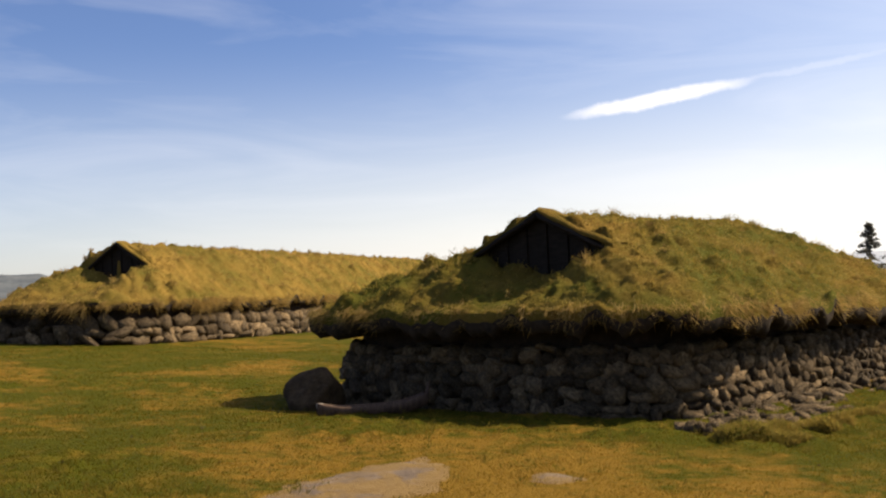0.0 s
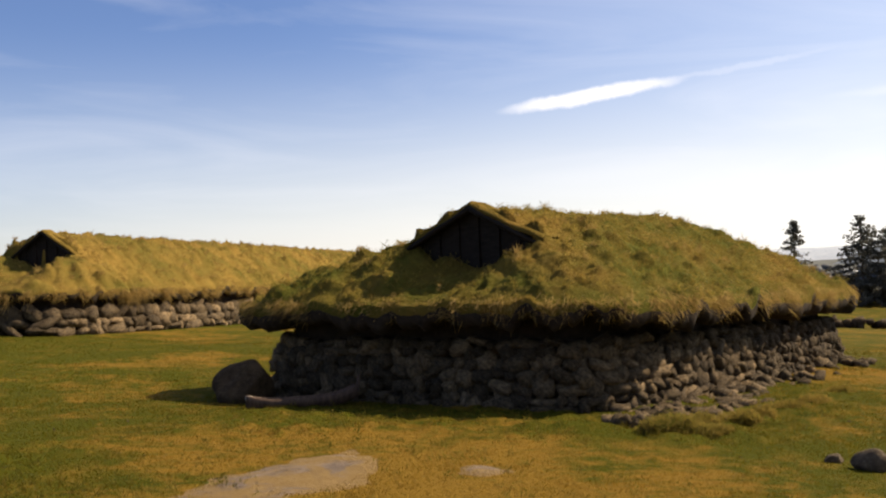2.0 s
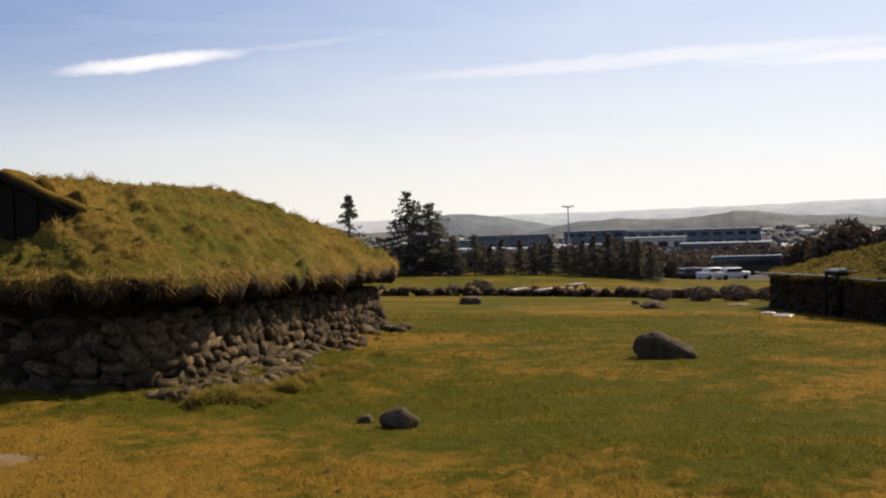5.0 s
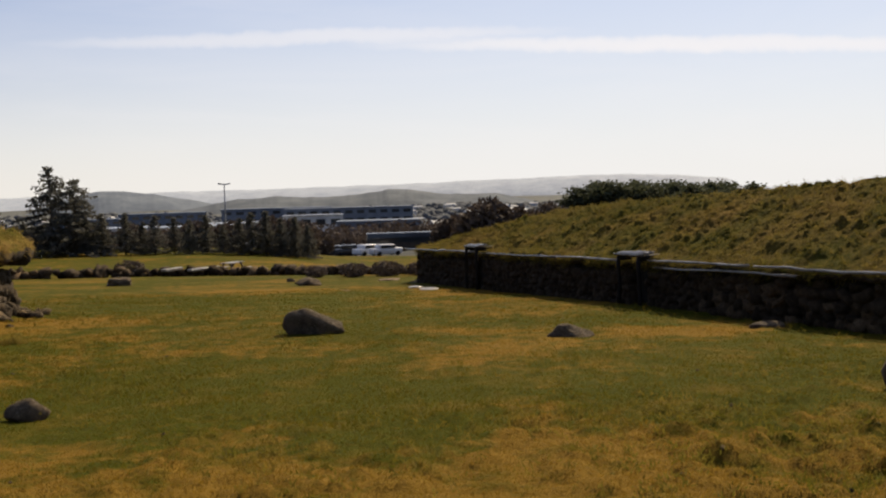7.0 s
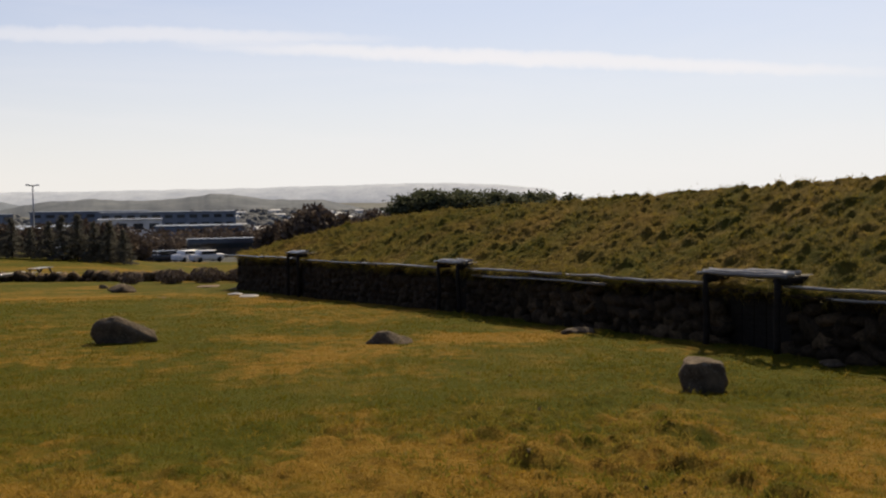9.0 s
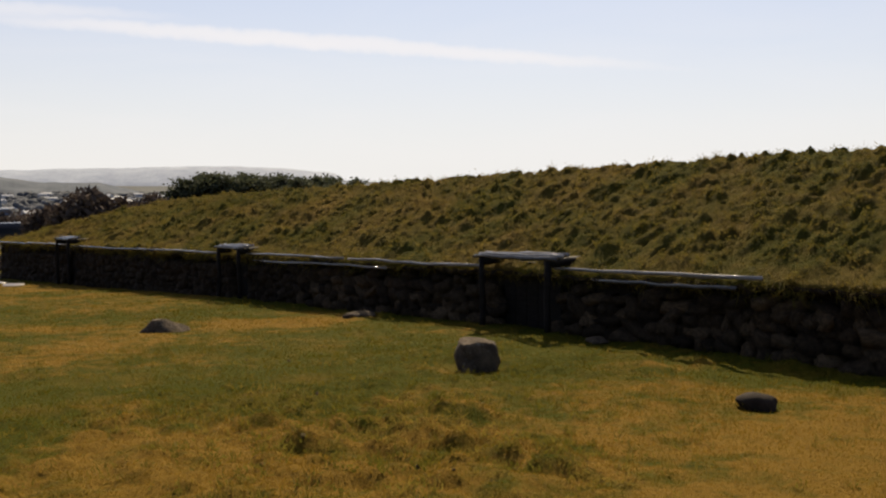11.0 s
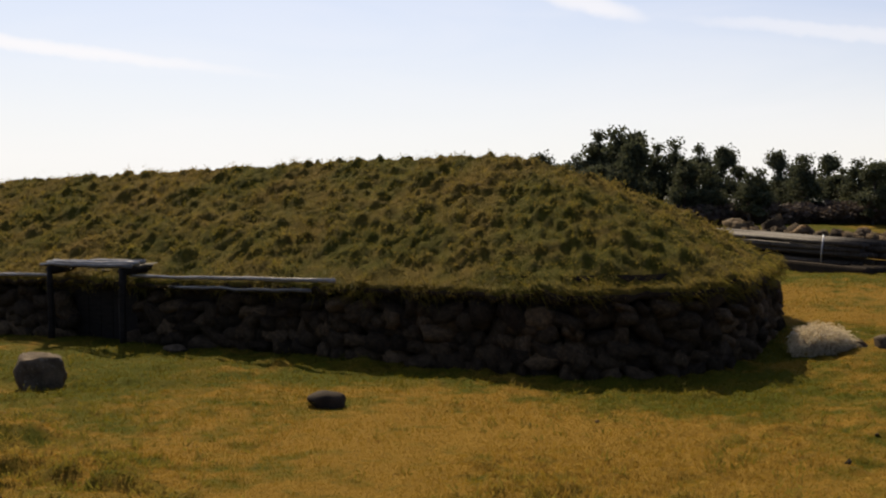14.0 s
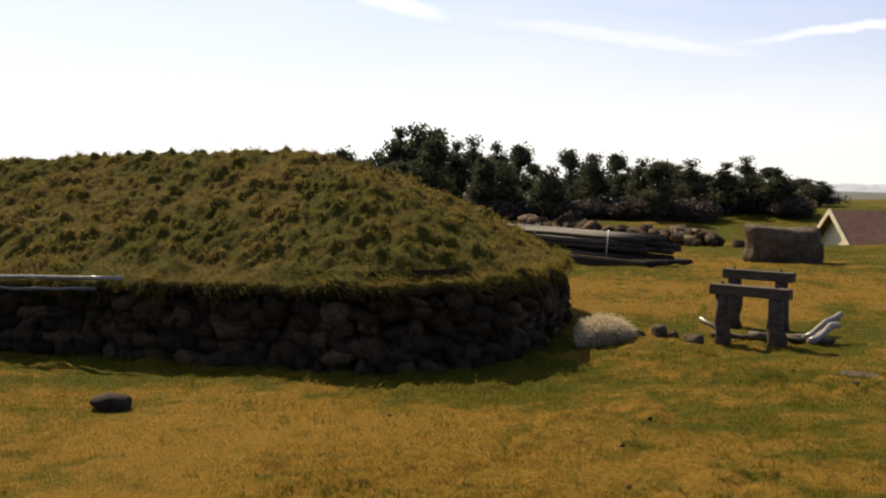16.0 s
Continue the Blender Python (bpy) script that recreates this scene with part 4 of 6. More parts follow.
def doorway(house, s0, s1, rise):
    """A low porch in the wall: two posts, a lintel log, a dark plank door set back."""
    at = house.at
    for s in (s0, s1):
        x, y = house.xy(s, -0.26)
        zt = float(house.eave_z(s)) + rise
        v, f = beam((x - at[0], y - at[1], float(ground_z(x, y)) - 0.1 - at[2]), (x - at[0], y - at[1], zt - at[2]), 0.05, 0.045, 9, 0.01, int(s * 10))
        part("door_post", mesh_from("door_post", v, f, True), DARK_WOOD, house.ob)
        x2, y2 = house.xy(s, 0.5)
        v, f = beam((x - at[0], y - at[1], zt - 0.04 - at[2]), (x2 - at[0], y2 - at[1], zt - 0.02 - at[2]), 0.07, 0.07, 8, 0.01, 3)
        part("porch_rafter", mesh_from("porch_rafter", v, f, True), DARK_WOOD, house.ob)
    for k, (out, up) in enumerate(((0.26, 0.03), (0.14, 0.06), (0.02, 0.08))):
        house_log(house, s0 - 0.18, s1 + 0.18, out, rise + up, 0.032, house.ob, 40 + k, (EDGE_LOG, SILVER_GLINT_LOG, SILVER_GLINT_LOG)[k], "lintel_log")
    bm = bmesh.new()
    for i in range(5):
        a = s0 + 0.1 + (s1 - s0 - 0.2) * (i + 0.5) / 5
        x, y = house.xy(a, 0.16)
        zt, zb = float(house.eave_z(a)) + rise - 0.06, float(ground_z(x, y)) - 0.05
        rot = math.atan2(house.u.y, house.u.x)
        box(bm, (s1 - s0 - 0.2) / 5 - 0.012, 0.05, zt - zb, pose(x - at[0], y - at[1], (zt + zb) / 2 - at[2], 0, 0, math.degrees(rot)), 0.006)
    part("plank_door", bm, DARK_WOOD, house.ob, "low dark plank door")


for a, b, rise in ((8.0, 9.4, 0.16), (17.05, 17.95, 0.12), (27.0, 27.9, 0.16)):
    doorway(H3, a, b, rise)
    H3.doors.append((a, b))

# ---- loose stones and boulders ----
BOULDERS = [  # x, y, long, deep, high, turn
    (11.41, 13.70, 1.0, 0.55, 0.36, -35, "rounded grey boulder lying on the meadow"),
    (13.18, 9.70, 0.64, 0.4, 0.21, -40, "low grey boulder in the grass"),
    (11.12, 3.95, 0.44, 0.40, 0.38, -60, "squat dark boulder with a pale sunlit top"),
    (9.98, 0.85, 0.40, 0.3, 0.16, -80, "dark lump of stone on short grass"),
    (4.66, 9.90, 0.38, 0.3, 0.20, -20, "grey stone half sunk in dry grass"),
    (4.50, 10.40, 0.20, 0.16, 0.09, 10, "small grey stone beside a larger one"),
    (16.10, 7.82, 0.58, 0.4, 0.14, -50, "flat stone showing through the turf"),
    (14.05, 3.26, 0.36, 0.3, 0.10, -60, "flat pale stone near the wall"),
    (9.73, 4.71, 0.17, 0.13, 0.05, 0, "small flat stone in the grass"),
    (21.10, -12.4, 1.5, 1.1, 0.84, 60, "large blocky boulder on the rise"),
    (21.31, 38.01, 0.86, 0.6, 0.36, -30, "dark square stone block on the field"),
    (24.46, 29.92, 0.95, 0.6, 0.33, -30, "dark boulder near the field wall"),
    (27.19, 34.39, 0.34, 0.3, 0.2, 20, "small pale stone near the field wall"),
    (-2.2, 17.4, 0.95, 0.9, 0.70, 20, "dark boulder leaning at the house corner"),
    (12.96, -5.76, 0.26, 0.2, 0.2, 20, "brown stone beside the fleece"),
    (13.10, -5.52, 0.22, 0.2, 0.15, 60, "brown stone beside the fleece"),
    (12.84, -5.90, 0.17, 0.14, 0.12, 110, "small pale stone beside the fleece"),
    (12.34, -5.98, 0.27, 0.22, 0.16, 50, "pale rounded stone on the grass"),
    (9.48, -6.35, 0.50, 0.3, 0.06, 50, "flat brown stone in the grass"),
    (9.9, -5.0, 0.13, 0.1, 0.07, 10, "dark clod on the grass"),
    (9.0, -6.0, 0.16, 0.1, 0.07, 30, "dark clod on the grass"),
    (-14.2, 33.3, 1.0, 0.7, 0.38, 30, "pale stone at the foot of the gable"),
]
for i, (x, y, sx, sy, sz, turn, label) in enumerate(BOULDERS):
    # The boulder leaning at the house has its shade in the stone colour.
    ob = single("boulder", block_rock(60 + i, sx, sy, sz) if 'block' in label or 'squat' in label else rock(60 + i, sx, sy, sz, 4 if sx > 0.4 else 3, slope=(0.6, 0.3)[i] if i < 2 else 0.0), PEAT if 'dark lump' in label or 'clod' in label else DARK_SHADE_STONE if 'leaning' in label else BOULDER, on_ground(x, y, 0.04), label, "boulder", "boulders on the meadow")
    ob.rotation_euler = (0, 0, radians(turn))
for i, (x, y, sx) in enumerate(((23.2, 22.4, 0.7), (24.0, 23.8, 0.5), (29.0, 30.3, 0.95), (27.2, 27.0, 0.5), (29.2, 26.6, 0.7), (21.2, 24.2, 0.5))):
    single("flat_slab", rock(200 + i, sx, sx * 0.8, 0.09, 3), PALE_LOG if i < 2 else GRANITE, on_ground(x, y, 0.0), "pale flat slab lying on the field", "slab", "slabs on the field")

# pebbles and clods strewn over the grass
for i in range(46):
    az, dist = RNG.uniform(-20, 124), RNG.uniform(6.5, 17)
    x, y = polar(az, dist)
    if any(-0.5 < (x - q.c.x) * q.u.x + (y - q.c.y) * q.u.y < q.L and -0.6 < (x - q.c.x) * q.w.x + (y - q.c.y) * q.w.y < q.W + 0.5 for q in (H1, H3)):
        continue
    d = RNG.uniform(0.018, 0.045)
    ob = new("pebble", (STONES, DARK_SHADE_STONES)[i % 2][i % 9])
    ob.matrix_basis = Matrix.LocRotScale((x, y, float(ground_z(x, y) + relief(x, y)) + d * 0.15), Euler(RNG.normal(size=3) * 0.5), (d * 1.4, d, d * 0.7))
    tagged(ob, "small stone lying loose in the short grass", "pebble", "pebbles on the meadow")

# rubble fallen from the corner of the nearest house
for i in range(190):
    s = abs(RNG.normal()) * 2.6 - 0.4 if i % 3 else RNG.uniform(2, 10.6)
    t = -RNG.random() ** 1.5 * (1.0 if s < 3 else 0.6) + 0.15
    x, y = H1.xy(s, t)
    d = RNG.uniform(0.08, 0.2) * (1.5 if i % 9 == 0 else 1)
    ob = new("rubble_stone", STONES[i % 9])
    ob.matrix_basis = Matrix.LocRotScale((x, y, float(ground_z(x, y)) + d * 0.16), Euler(RNG.normal(size=3) * 0.5), (d * 1.3, d, d * 0.8))
    tagged(ob, "grey field stone fallen from the house wall", "stone", "rubble at the house wall")


def hummock(x, y, sx, sy, sz, seed, name="hummock"):
    """A low grassy hump with blades on it."""
    bm = rock(seed, sx, sy, sz, 4, 0.25, 0.2)
    me = bpy.data.meshes.new(name)
    bm.to_mesh(me)
    bm.free()
    at = on_ground(x, y, 0.06)
    holder = thing(name, at, "low hump of tussock grass", "tussock", "tussocks on the meadow")
    co = np.array([v.co[:] for v in me.vertices])
    part("mound", me, MEADOW, holder, "", True)
    top = co[co[:, 2] > 0.05]
    b, p, w = tufts(top, np.tile([0, 0, 1.0], (len(top), 1)), 10, np.full(len(top), 0.13), 0.012, 0.05, 0.45)
    part("grass", blade_mesh("grass", b, p, w), ROOF_BLADES, holder, "", False, "stuff")


for i, (x, y, sx, sy, sz) in enumerate(((3.5, 12.5, 0.75, 0.5, 0.20), (4.0, 13.0, 0.45, 0.35, 0.15), (4.6, 13.4, 0.5, 0.4, 0.14), (5.1, 13.9, 0.35, 0.3, 0.13), (5.7, 14.5, 0.6, 0.4, 0.14), (6.4, 15.2, 0.5, 0.4, 0.13), (7.5, 16.6, 0.45, 0.3, 0.12), (3.9, 12.3, 0.4, 0.3, 0.12))):
    hummock(x, y, sx, sy, sz, 300 + i)


# bare granite showing through the sward
def outcrop(x, y, sx, sy, turn, seed):
    bm = bmesh.new()
    bmesh.ops.create_grid(bm, x_segments=48, y_segments=32, size=1)
    a = radians(turn)
    ring = []
    for v in bm.verts:
        u, w = v.co.x, v.co.y
        r = math.hypot(u, w)
        ragged = 0.72 + 0.5 * (float(fbm(u * 1.6 + seed, w * 1.6, 7)) - 0.47) * 1.6
        px, py = u * sx * 0.62, w * sy * 0.62
        wx, wy = x + px * math.cos(a) - py * math.sin(a), y + px * math.sin(a) + py * math.cos(a)
        lift = 0.022 * (1 - (r / ragged) ** 2)
        micro = 0.022 * (float(fbm(wx * 5, wy * 5, 9)) - 0.47)
        v.co = (wx - x, wy - y, float(ground_z(wx, wy)) - float(ground_z(x, y)) + max(lift, -0.3) + micro + near_lift(wx, wy))
    return single("rock_outcrop", bm, BEDROCK, on_ground(x, y), "bare grey-brown bedrock showing through the grass", "rock", "outcrops")


def near_lift(x, y):
    return 0.9 * float(relief(x, y)) + 0.004


outcrop(-0.70, 10.1, 1.35, 3.3, -22, 1)
outcrop(0.95, 10.1, 0.5, 0.75, 10, 2)


# the hollowed log trough in front of the gable
def trough():
    x0, y0, x1, y1 = -2.02, 16.0, -0.35, 16.45
    holder = thing("wooden_trough", on_ground((x0 + x1) / 2, (y0 + y1) / 2), "long hollowed log trough with upturned ends", "trough")
    ang = math.atan2(y1 - y0, x1 - x0)
    n, m = 28, 9
    L = math.hypot(x1 - x0, y1 - y0)
    V = []
    for shell in (1.0, 0.80):
        for i in range(n):
            u = -1 + 2 * i / (n - 1)
            lift = 0.08 * abs(u) ** 3 + (0.06 * max(u, 0) ** 3)
            wide = 0.17 * (1 - 0.55 * abs(u) ** 4) * shell
            for j in range(m):
                w = math.pi * j / (m - 1)
                V.append(Vector((u * L / 2 * (1 if shell == 1 else 0.95), wide * math.cos(w), lift + 0.20 - (0.20 * math.sin(w)) * shell)))
    rot = Matrix.Rotation(ang, 3, "Z")
    V = [rot @ v for v in V]
    F = [tuple(q) for q in grid_faces(n, m)] + [tuple(int(k) + n * m for k in reversed(q)) for q in grid_faces(n, m)]
    for j in (0, m - 1):
        for i in range(n - 1):
            a, b = i * m + j, (i + 1) * m + j
            F.append((a, b, b + n * m, a + n * m) if j else (b, a, a + n * m, b + n * m))
    for i in (0, n - 1):
        for j in range(m - 1):
            a, b = i * m + j, i * m + j + 1
            F.append((a, b, b + n * m, a + n * m))
    part("hull", mesh_from("hull", V, [tuple(int(k) for k in q) for q in F], True), BOAT_WOOD, holder)
    v, f = beam(rot @ Vector((-L / 2, 0, 0.24)), rot @ Vector((-L / 2 + 0.10, 0, 0.24)), 0.045, 0.03, 8, 0, 1, 3)
    part("prow", mesh_from("prow", v, f, True), PALE_LOG, holder, "paler end")
    v, f = beam(rot @ Vector((L / 2, 0, 0.22)), rot @ Vector((L / 2 + 0.02, 0, 0.48)), 0.03, 0.02, 8, 0, 1, 3)
    part("stern_post", mesh_from("stern_post", v, f, True), BOAT_WOOD, holder)


trough()


# ---- by the end of the shaded house ----
def fleece():
    """A heap of pale fleece against the wall."""
    x, y = 12.95, -4.95
    at = on_ground(x, y)
    holder = thing("fleece_heap", at, "heap of pale shaggy fleece lying beside the house", "fleece")
    bm = rock(5, 0.92, 0.45, 0.27, 4, 0.25, 0.25)
    me = bpy.data.meshes.new("heap")
    bm.to_mesh(me)
    bm.free()
    rot = Matrix.Rotation(radians(-52), 4, "Z")
    me.transform(rot)
    co = np.array([v.co[:] for v in me.vertices])
    part("heap", me, FLEECE, holder, "", True)
    top = co[co[:, 2] > 0.03]
    up = top / np.linalg.norm(top, axis=1, keepdims=True)
    b, p, w = tufts(top, up, 30, np.full(len(top), 0.085), 0.012, 0.07, 0.6)
    part("wool", blade_mesh("wool", b, p, w), FLEECE, holder, "", False, "stuff")


fleece()


def trestle():
    """Two low hewn beams on stout round posts."""
    feet = ((12.04, -6.20), (11.50, -6.62), (13.24, -7.00), (12.72, -7.40))
    at = on_ground(12.4, -6.8)
    holder = thing("timber_trestle", at, "two hewn timber beams on four stout posts", "trestle")
    tops = []
    for i, (x, y) in enumerate(feet):
        zb = float(ground_z(x, y)) - 0.08
        zt = float(ground_z(12.4, -6.8)) + (0.58 if i < 2 else 0.66)
        v, f = beam((x - at[0], y - at[1], zb - at[2]), (x - at[0] + 0.02, y - at[1], zt - at[2]), 0.115, 0.085, 10, 0.012, 20 + i)
        part("post", mesh_from("post", v, f, True), BENCH_WOOD, holder, "grey weathered post" if i == 0 else "")
        tops.append(Vector((x - at[0], y - at[1], zt - at[2])))
        v, f = beam(tops[-1] + Vector((0.02, 0, -0.05)), tops[-1] + Vector((0.03, 0.01, 0.16)), 0.026, 0.02, 6, 0, i, 3)
        part("peg", mesh_from("peg", v, f, True), BENCH_WOOD, holder)
    for a, b in ((tops[0], tops[1]), (tops[2], tops[3])):
        d = (b - a).normalized()
        mid = (a + b) / 2 + Vector((0, 0, 0.06))
        bm = bmesh.new()
        box(bm, (b - a).length + 0.32, 0.16, 0.13, Matrix.Translation(mid) @ d.to_track_quat("X", "Z").to_matrix().to_4x4(), 0.018)
        part("beam", bm, BENCH_WOOD, holder)


trestle()
for i, (a, b, r) in enumerate((((12.75, -6.25, 0.22), (12.25, -6.45, 0.04), 0.03), ((12.5, -6.3, 0.05), (11.9, -6.7, 0.05), 0.045), ((11.5, -7.0, 0.06), (11.6, -7.55, 0.30), 0.05),
                              ((11.3, -6.95, 0.05), (11.45, -7.42, 0.20), 0.05), ((12.1, -6.6, 0.05), (11.4, -7.1, 0.04), 0.06), ((11.9, -6.85, 0.05), (11.2, -7.2, 0.06), 0.05)
                              )):
    base = on_ground(a[0], a[1])
    zb = float(ground_z(b[0], b[1])) - base[2]
    v, f = beam((0, 0, a[2]), (b[0] - a[0], b[1] - a[1], zb + b[2]), r, r * 0.8, 9, r * 0.25, 50 + i, 6)
    ob = part("cut_branch", mesh_from("cut_branch", v, f, True), PALE_LOG if i in (0, 2, 3) else BENCH_WOOD, None)
    ob.location = base
    tagged(ob, "cut crooked branch lying by the trestle", "branch", "branches by the trestle")


def pole_stack():
    """Long straight poles stacked on a low dark plinth behind the house."""
    a, b = Vector((26.4, -6.9)), Vector((20.9, -9.3))
    at = on_ground((a.x + b.x) / 2, (a.y + b.y) / 2)
    holder = thing("pole_stack", at, "stack of long grey poles on a stone plinth", "timber stack")
    d = (b - a).normalized()
    nrm = Vector((d.y, -d.x))
    if nrm.dot(Vector((at[0], at[1]))) > 0:
        nrm = -nrm
    k = 0
    for row in range(4):
        for col in range(5):
            o = nrm * (0.55 - col * 0.22)
            z = float(ground_z(at[0], at[1])) + 0.36 + row * 0.13
            s = RNG.uniform(-0.35, 0.35)
            p, q = a + o + d * s, b + o + d * (s + RNG.uniform(-0.2, 0.2))
            v, f = beam((p.x - at[0], p.y - at[1], z - at[2]), (q.x - at[0], q.y - at[1], z - at[2] + RNG.normal() * 0.02), 0.065, 0.055, 8, 0.02, 400 + k, 5)
            part("pole", mesh_from("pole", v, f, True), STACK_WOOD, holder)
            k += 1
    ang = math.degrees(math.atan2(d.y, d.x))
    bm = bmesh.new()
    box(bm, (b - a).length + 0.7, 1.5, 0.42, pose(0, 0, 0.10, 0, 0, ang), 0.06)
    part("plinth", bm, EARTH_CORE, holder, "dark earth and stone plinth")
    for t in (0.15, 0.85):
        c = a.lerp(b, t)
        v, f = beam((c.x - at[0] + nrm.x * 0.66, c.y - at[1] + nrm.y * 0.66, 0.25), (c.x - at[0] + nrm.x * 0.6, c.y - at[1] + nrm.y * 0.6, 0.9), 0.02, 0.02, 6, 0, 2, 3)
        part("strap", mesh_from("strap", v, f, True), STEEL, holder)


pole_stack()

# a long heap of cleared field stones
for i in range(190):
    t = RNG.random()
    x, y = 46 + (30.5 - 46) * t + RNG.normal() * 0.7, -12.6 + (-15.4 + 12.6) * t + RNG.normal() * 0.5
    d = RNG.uniform(0.2, 0.48) * (2.0 if i % 31 == 0 else 1)
    up = RNG.uniform(0, 0.45) * (1 - abs(2 * t - 1) * 0.4)
    ob = new("heap_stone", (DARK_SHADE_STONES, STONES)[i % 4 == 0][i % 9])
    ob.matrix_basis = Matrix.LocRotScale((x, y, float(ground_z(x, y)) + d * 0.2 + up), Euler(RNG.normal(size=3) * 0.6), (d * 1.25, d, d * 0.75))
    tagged(ob, "grey field stone in a long clearance heap", "stone", "clearance heap")


# ---- the far side of the field ----
def field_wall():
    """A low tumbled wall of dark stones along the bottom of the field."""
    pts = [(18.0, 56.5), (31.7, 52.3), (35.2, 46.5), (36.3, 40.0), (36.8, 34.5)]
    holder = thing("field_wall", on_ground(31, 50), "low tumbled dry-stone wall along the field", "wall")
    at = on_ground(31, 50)
    core_v, core_f = [], []
    k = 0
    for (xa, ya), (xb, yb) in zip(pts, pts[1:]):
        L = math.hypot(xb - xa, yb - ya)
        n = int(L / 0.42)
        for i in range(n):
            for row in range(2):
                t = (i + RNG.uniform(-0.3, 0.3)) / n
                x, y = xa + (xb - xa) * t + RNG.normal() * 0.12, ya + (yb - ya) * t + RNG.normal() * 0.12
                d = RNG.uniform(0.3, 0.58)
                ob = new("stone", DARK_SHADE_STONES[k % 9])
                ob.parent = holder
                ob.matrix_basis = Matrix.LocRotScale((x - at[0], y - at[1], float(ground_z(x, y)) + 0.1 + row * 0.24 * RNG.uniform(0.5, 1.1) - at[2]),
                                                     Euler(RNG.normal(size=3) * 0.4), (d * 1.3, d, d * 0.75))
                k += 1


field_wall()


def picnic_table():
    x, y = 35.5, 50.4
    holder = thing("picnic_table", on_ground(x, y), "pale wooden picnic table with benches", "table")
    m = pose(0, 0, 0, 0, 0, 25)
    bm = bmesh.new()
    for i in range(5):
        box(bm, 1.7, 0.13, 0.04, m @ pose(0, (i - 2) * 0.145, 0.75), 0.004)
    part("tabletop", bm, PALE_LOG, holder, "bleached plank top")
    for s in (-1, 1):
        bm = bmesh.new()
        box(bm, 1.7, 0.26, 0.04, m @ pose(0, s * 0.75, 0.45), 0.004)
        part("bench_seat", bm, PALE_LOG, holder)
        for e in (-1, 1):
            bm = bmesh.new()
            box(bm, 0.05, 0.1, 0.95, m @ pose(e * 0.6, s * 0.42, 0.37, s * 32, 0, 0), 0.004)
            part("leg", bm, OLD_WOOD, holder)


picnic_table()
for i, (x, y, l, a) in enumerate(((33.0, 49.6, 2.6, 20), (31.2, 50.0, 1.8, 28))):
    bm = box(bmesh.new(), l, 0.35, 0.14, pose(0, 0, 0.42, 0, 0, a), 0.02)
    single("plank_stack", bm, PALE_LOG, on_ground(x, y), "pale planks lying on the field wall", "planks", "planks on the field wall")


# ---- trees and shrubs ----
def leaf_cards(centres, size, squash=0.6):
    """Little crossed four-sided sprays about the centres."""
    n = len(centres)
    a, b = RNG.normal(size=(n, 3)), RNG.normal(size=(n, 3))
    a /= np.linalg.norm(a, axis=1, keepdims=True)
    b -= a * (a * b).sum(1, keepdims=True)
    b /= np.linalg.norm(b, axis=1, keepdims=True)
    s = np.asarray(size).reshape(-1, 1) * RNG.uniform(0.6, 1.3, (n, 1))
    a, b = a * s, b * s * squash
    V = np.empty((4 * n, 3))
    V[0::4], V[1::4], V[2::4], V[3::4] = centres - a, centres - b, centres + a, centres + b
    return V, np.arange(4 * n).reshape(-1, 4)


def spruce(height, width, seed, thin=0.0):
    """A spruce of one unit of height: whorls of drooping boughs, ragged and open."""
    rng = np.random.default_rng(seed)
    limbs, pts = [], []
    limbs.append(beam((0, 0, 0), (0, 0, height), 0.022 * height, 0.003 * height, 8, 0.004 * height, seed, 7))
    z = height * 0.10
    while z < height * 0.97:
        f = 1 - z / height
        for k in range(int(rng.integers(5, 8))):
            if rng.random() < thin:
                continue
            a = rng.uniform(0, 2 * math.pi)
            r = width * (f ** 0.75) * rng.uniform(0.6, 1.1)
            end = Vector((math.cos(a) * r, math.sin(a) * r, z - 0.12 * r + rng.normal() * 0.02 * height))
            limbs.append(beam((0, 0, z), end, 0.006 * height * f + 0.004, 0.004, 4, 0.01, seed + k, 3))
            for q in np.linspace(0.2, 1, max(3, int(r / height * 26))):
                c = Vector((0, 0, z)).lerp(end, q)
                for _ in range(8):
                    pts.append(np.array(c) + rng.normal(size=3) * 0.017 * height * np.array([1, 1, 0.6]))
        z += height * rng.uniform(0.035, 0.055)
    return limbs, np.array(pts), 0.018 * height


def pine(height, width, seed):
    """A pine: bare leaning trunk, crooked limbs, flat clouds of needles."""
    rng = np.random.default_rng(seed)
    limbs, pts = [], []
    top = Vector((rng.normal() * 0.05 * height, rng.normal() * 0.05 * height, height * 0.86))
    limbs.append(beam((0, 0, 0), top, 0.028 * height, 0.012 * height, 8, 0.015 * height, seed, 7))
    for k in range(26):
        f = 1.0 if k == 0 else rng.uniform(0.16, 1.0)
        a = rng.uniform(0, 2 * math.pi)
        r = 0.02 * width if k == 0 else width * (1.1 - 0.82 * f) * rng.uniform(0.4, 1.1)
        c0 = Vector((0, 0, 0)).lerp(top, f)
        c1 = c0 + Vector((math.cos(a) * r, math.sin(a) * r, height * rng.uniform(0.02, 0.16)))
        limbs.append(beam(c0, c1, 0.010 * height, 0.004 * height, 5, 0.01 * height, seed + k, 4))
        blob = rng.uniform(0.06, 0.125) * height
        n = 150
        u = rng.normal(size=(n, 3)) * np.array([1, 1, 0.7]) * blob * 0.6
        pts.append(np.array(c1) + u)
        pts.append(np.array(c0.lerp(c1, 0.6)) + rng.normal(size=(40, 3)) * blob * 0.35)
    return limbs, np.vstack(pts), 0.024 * height


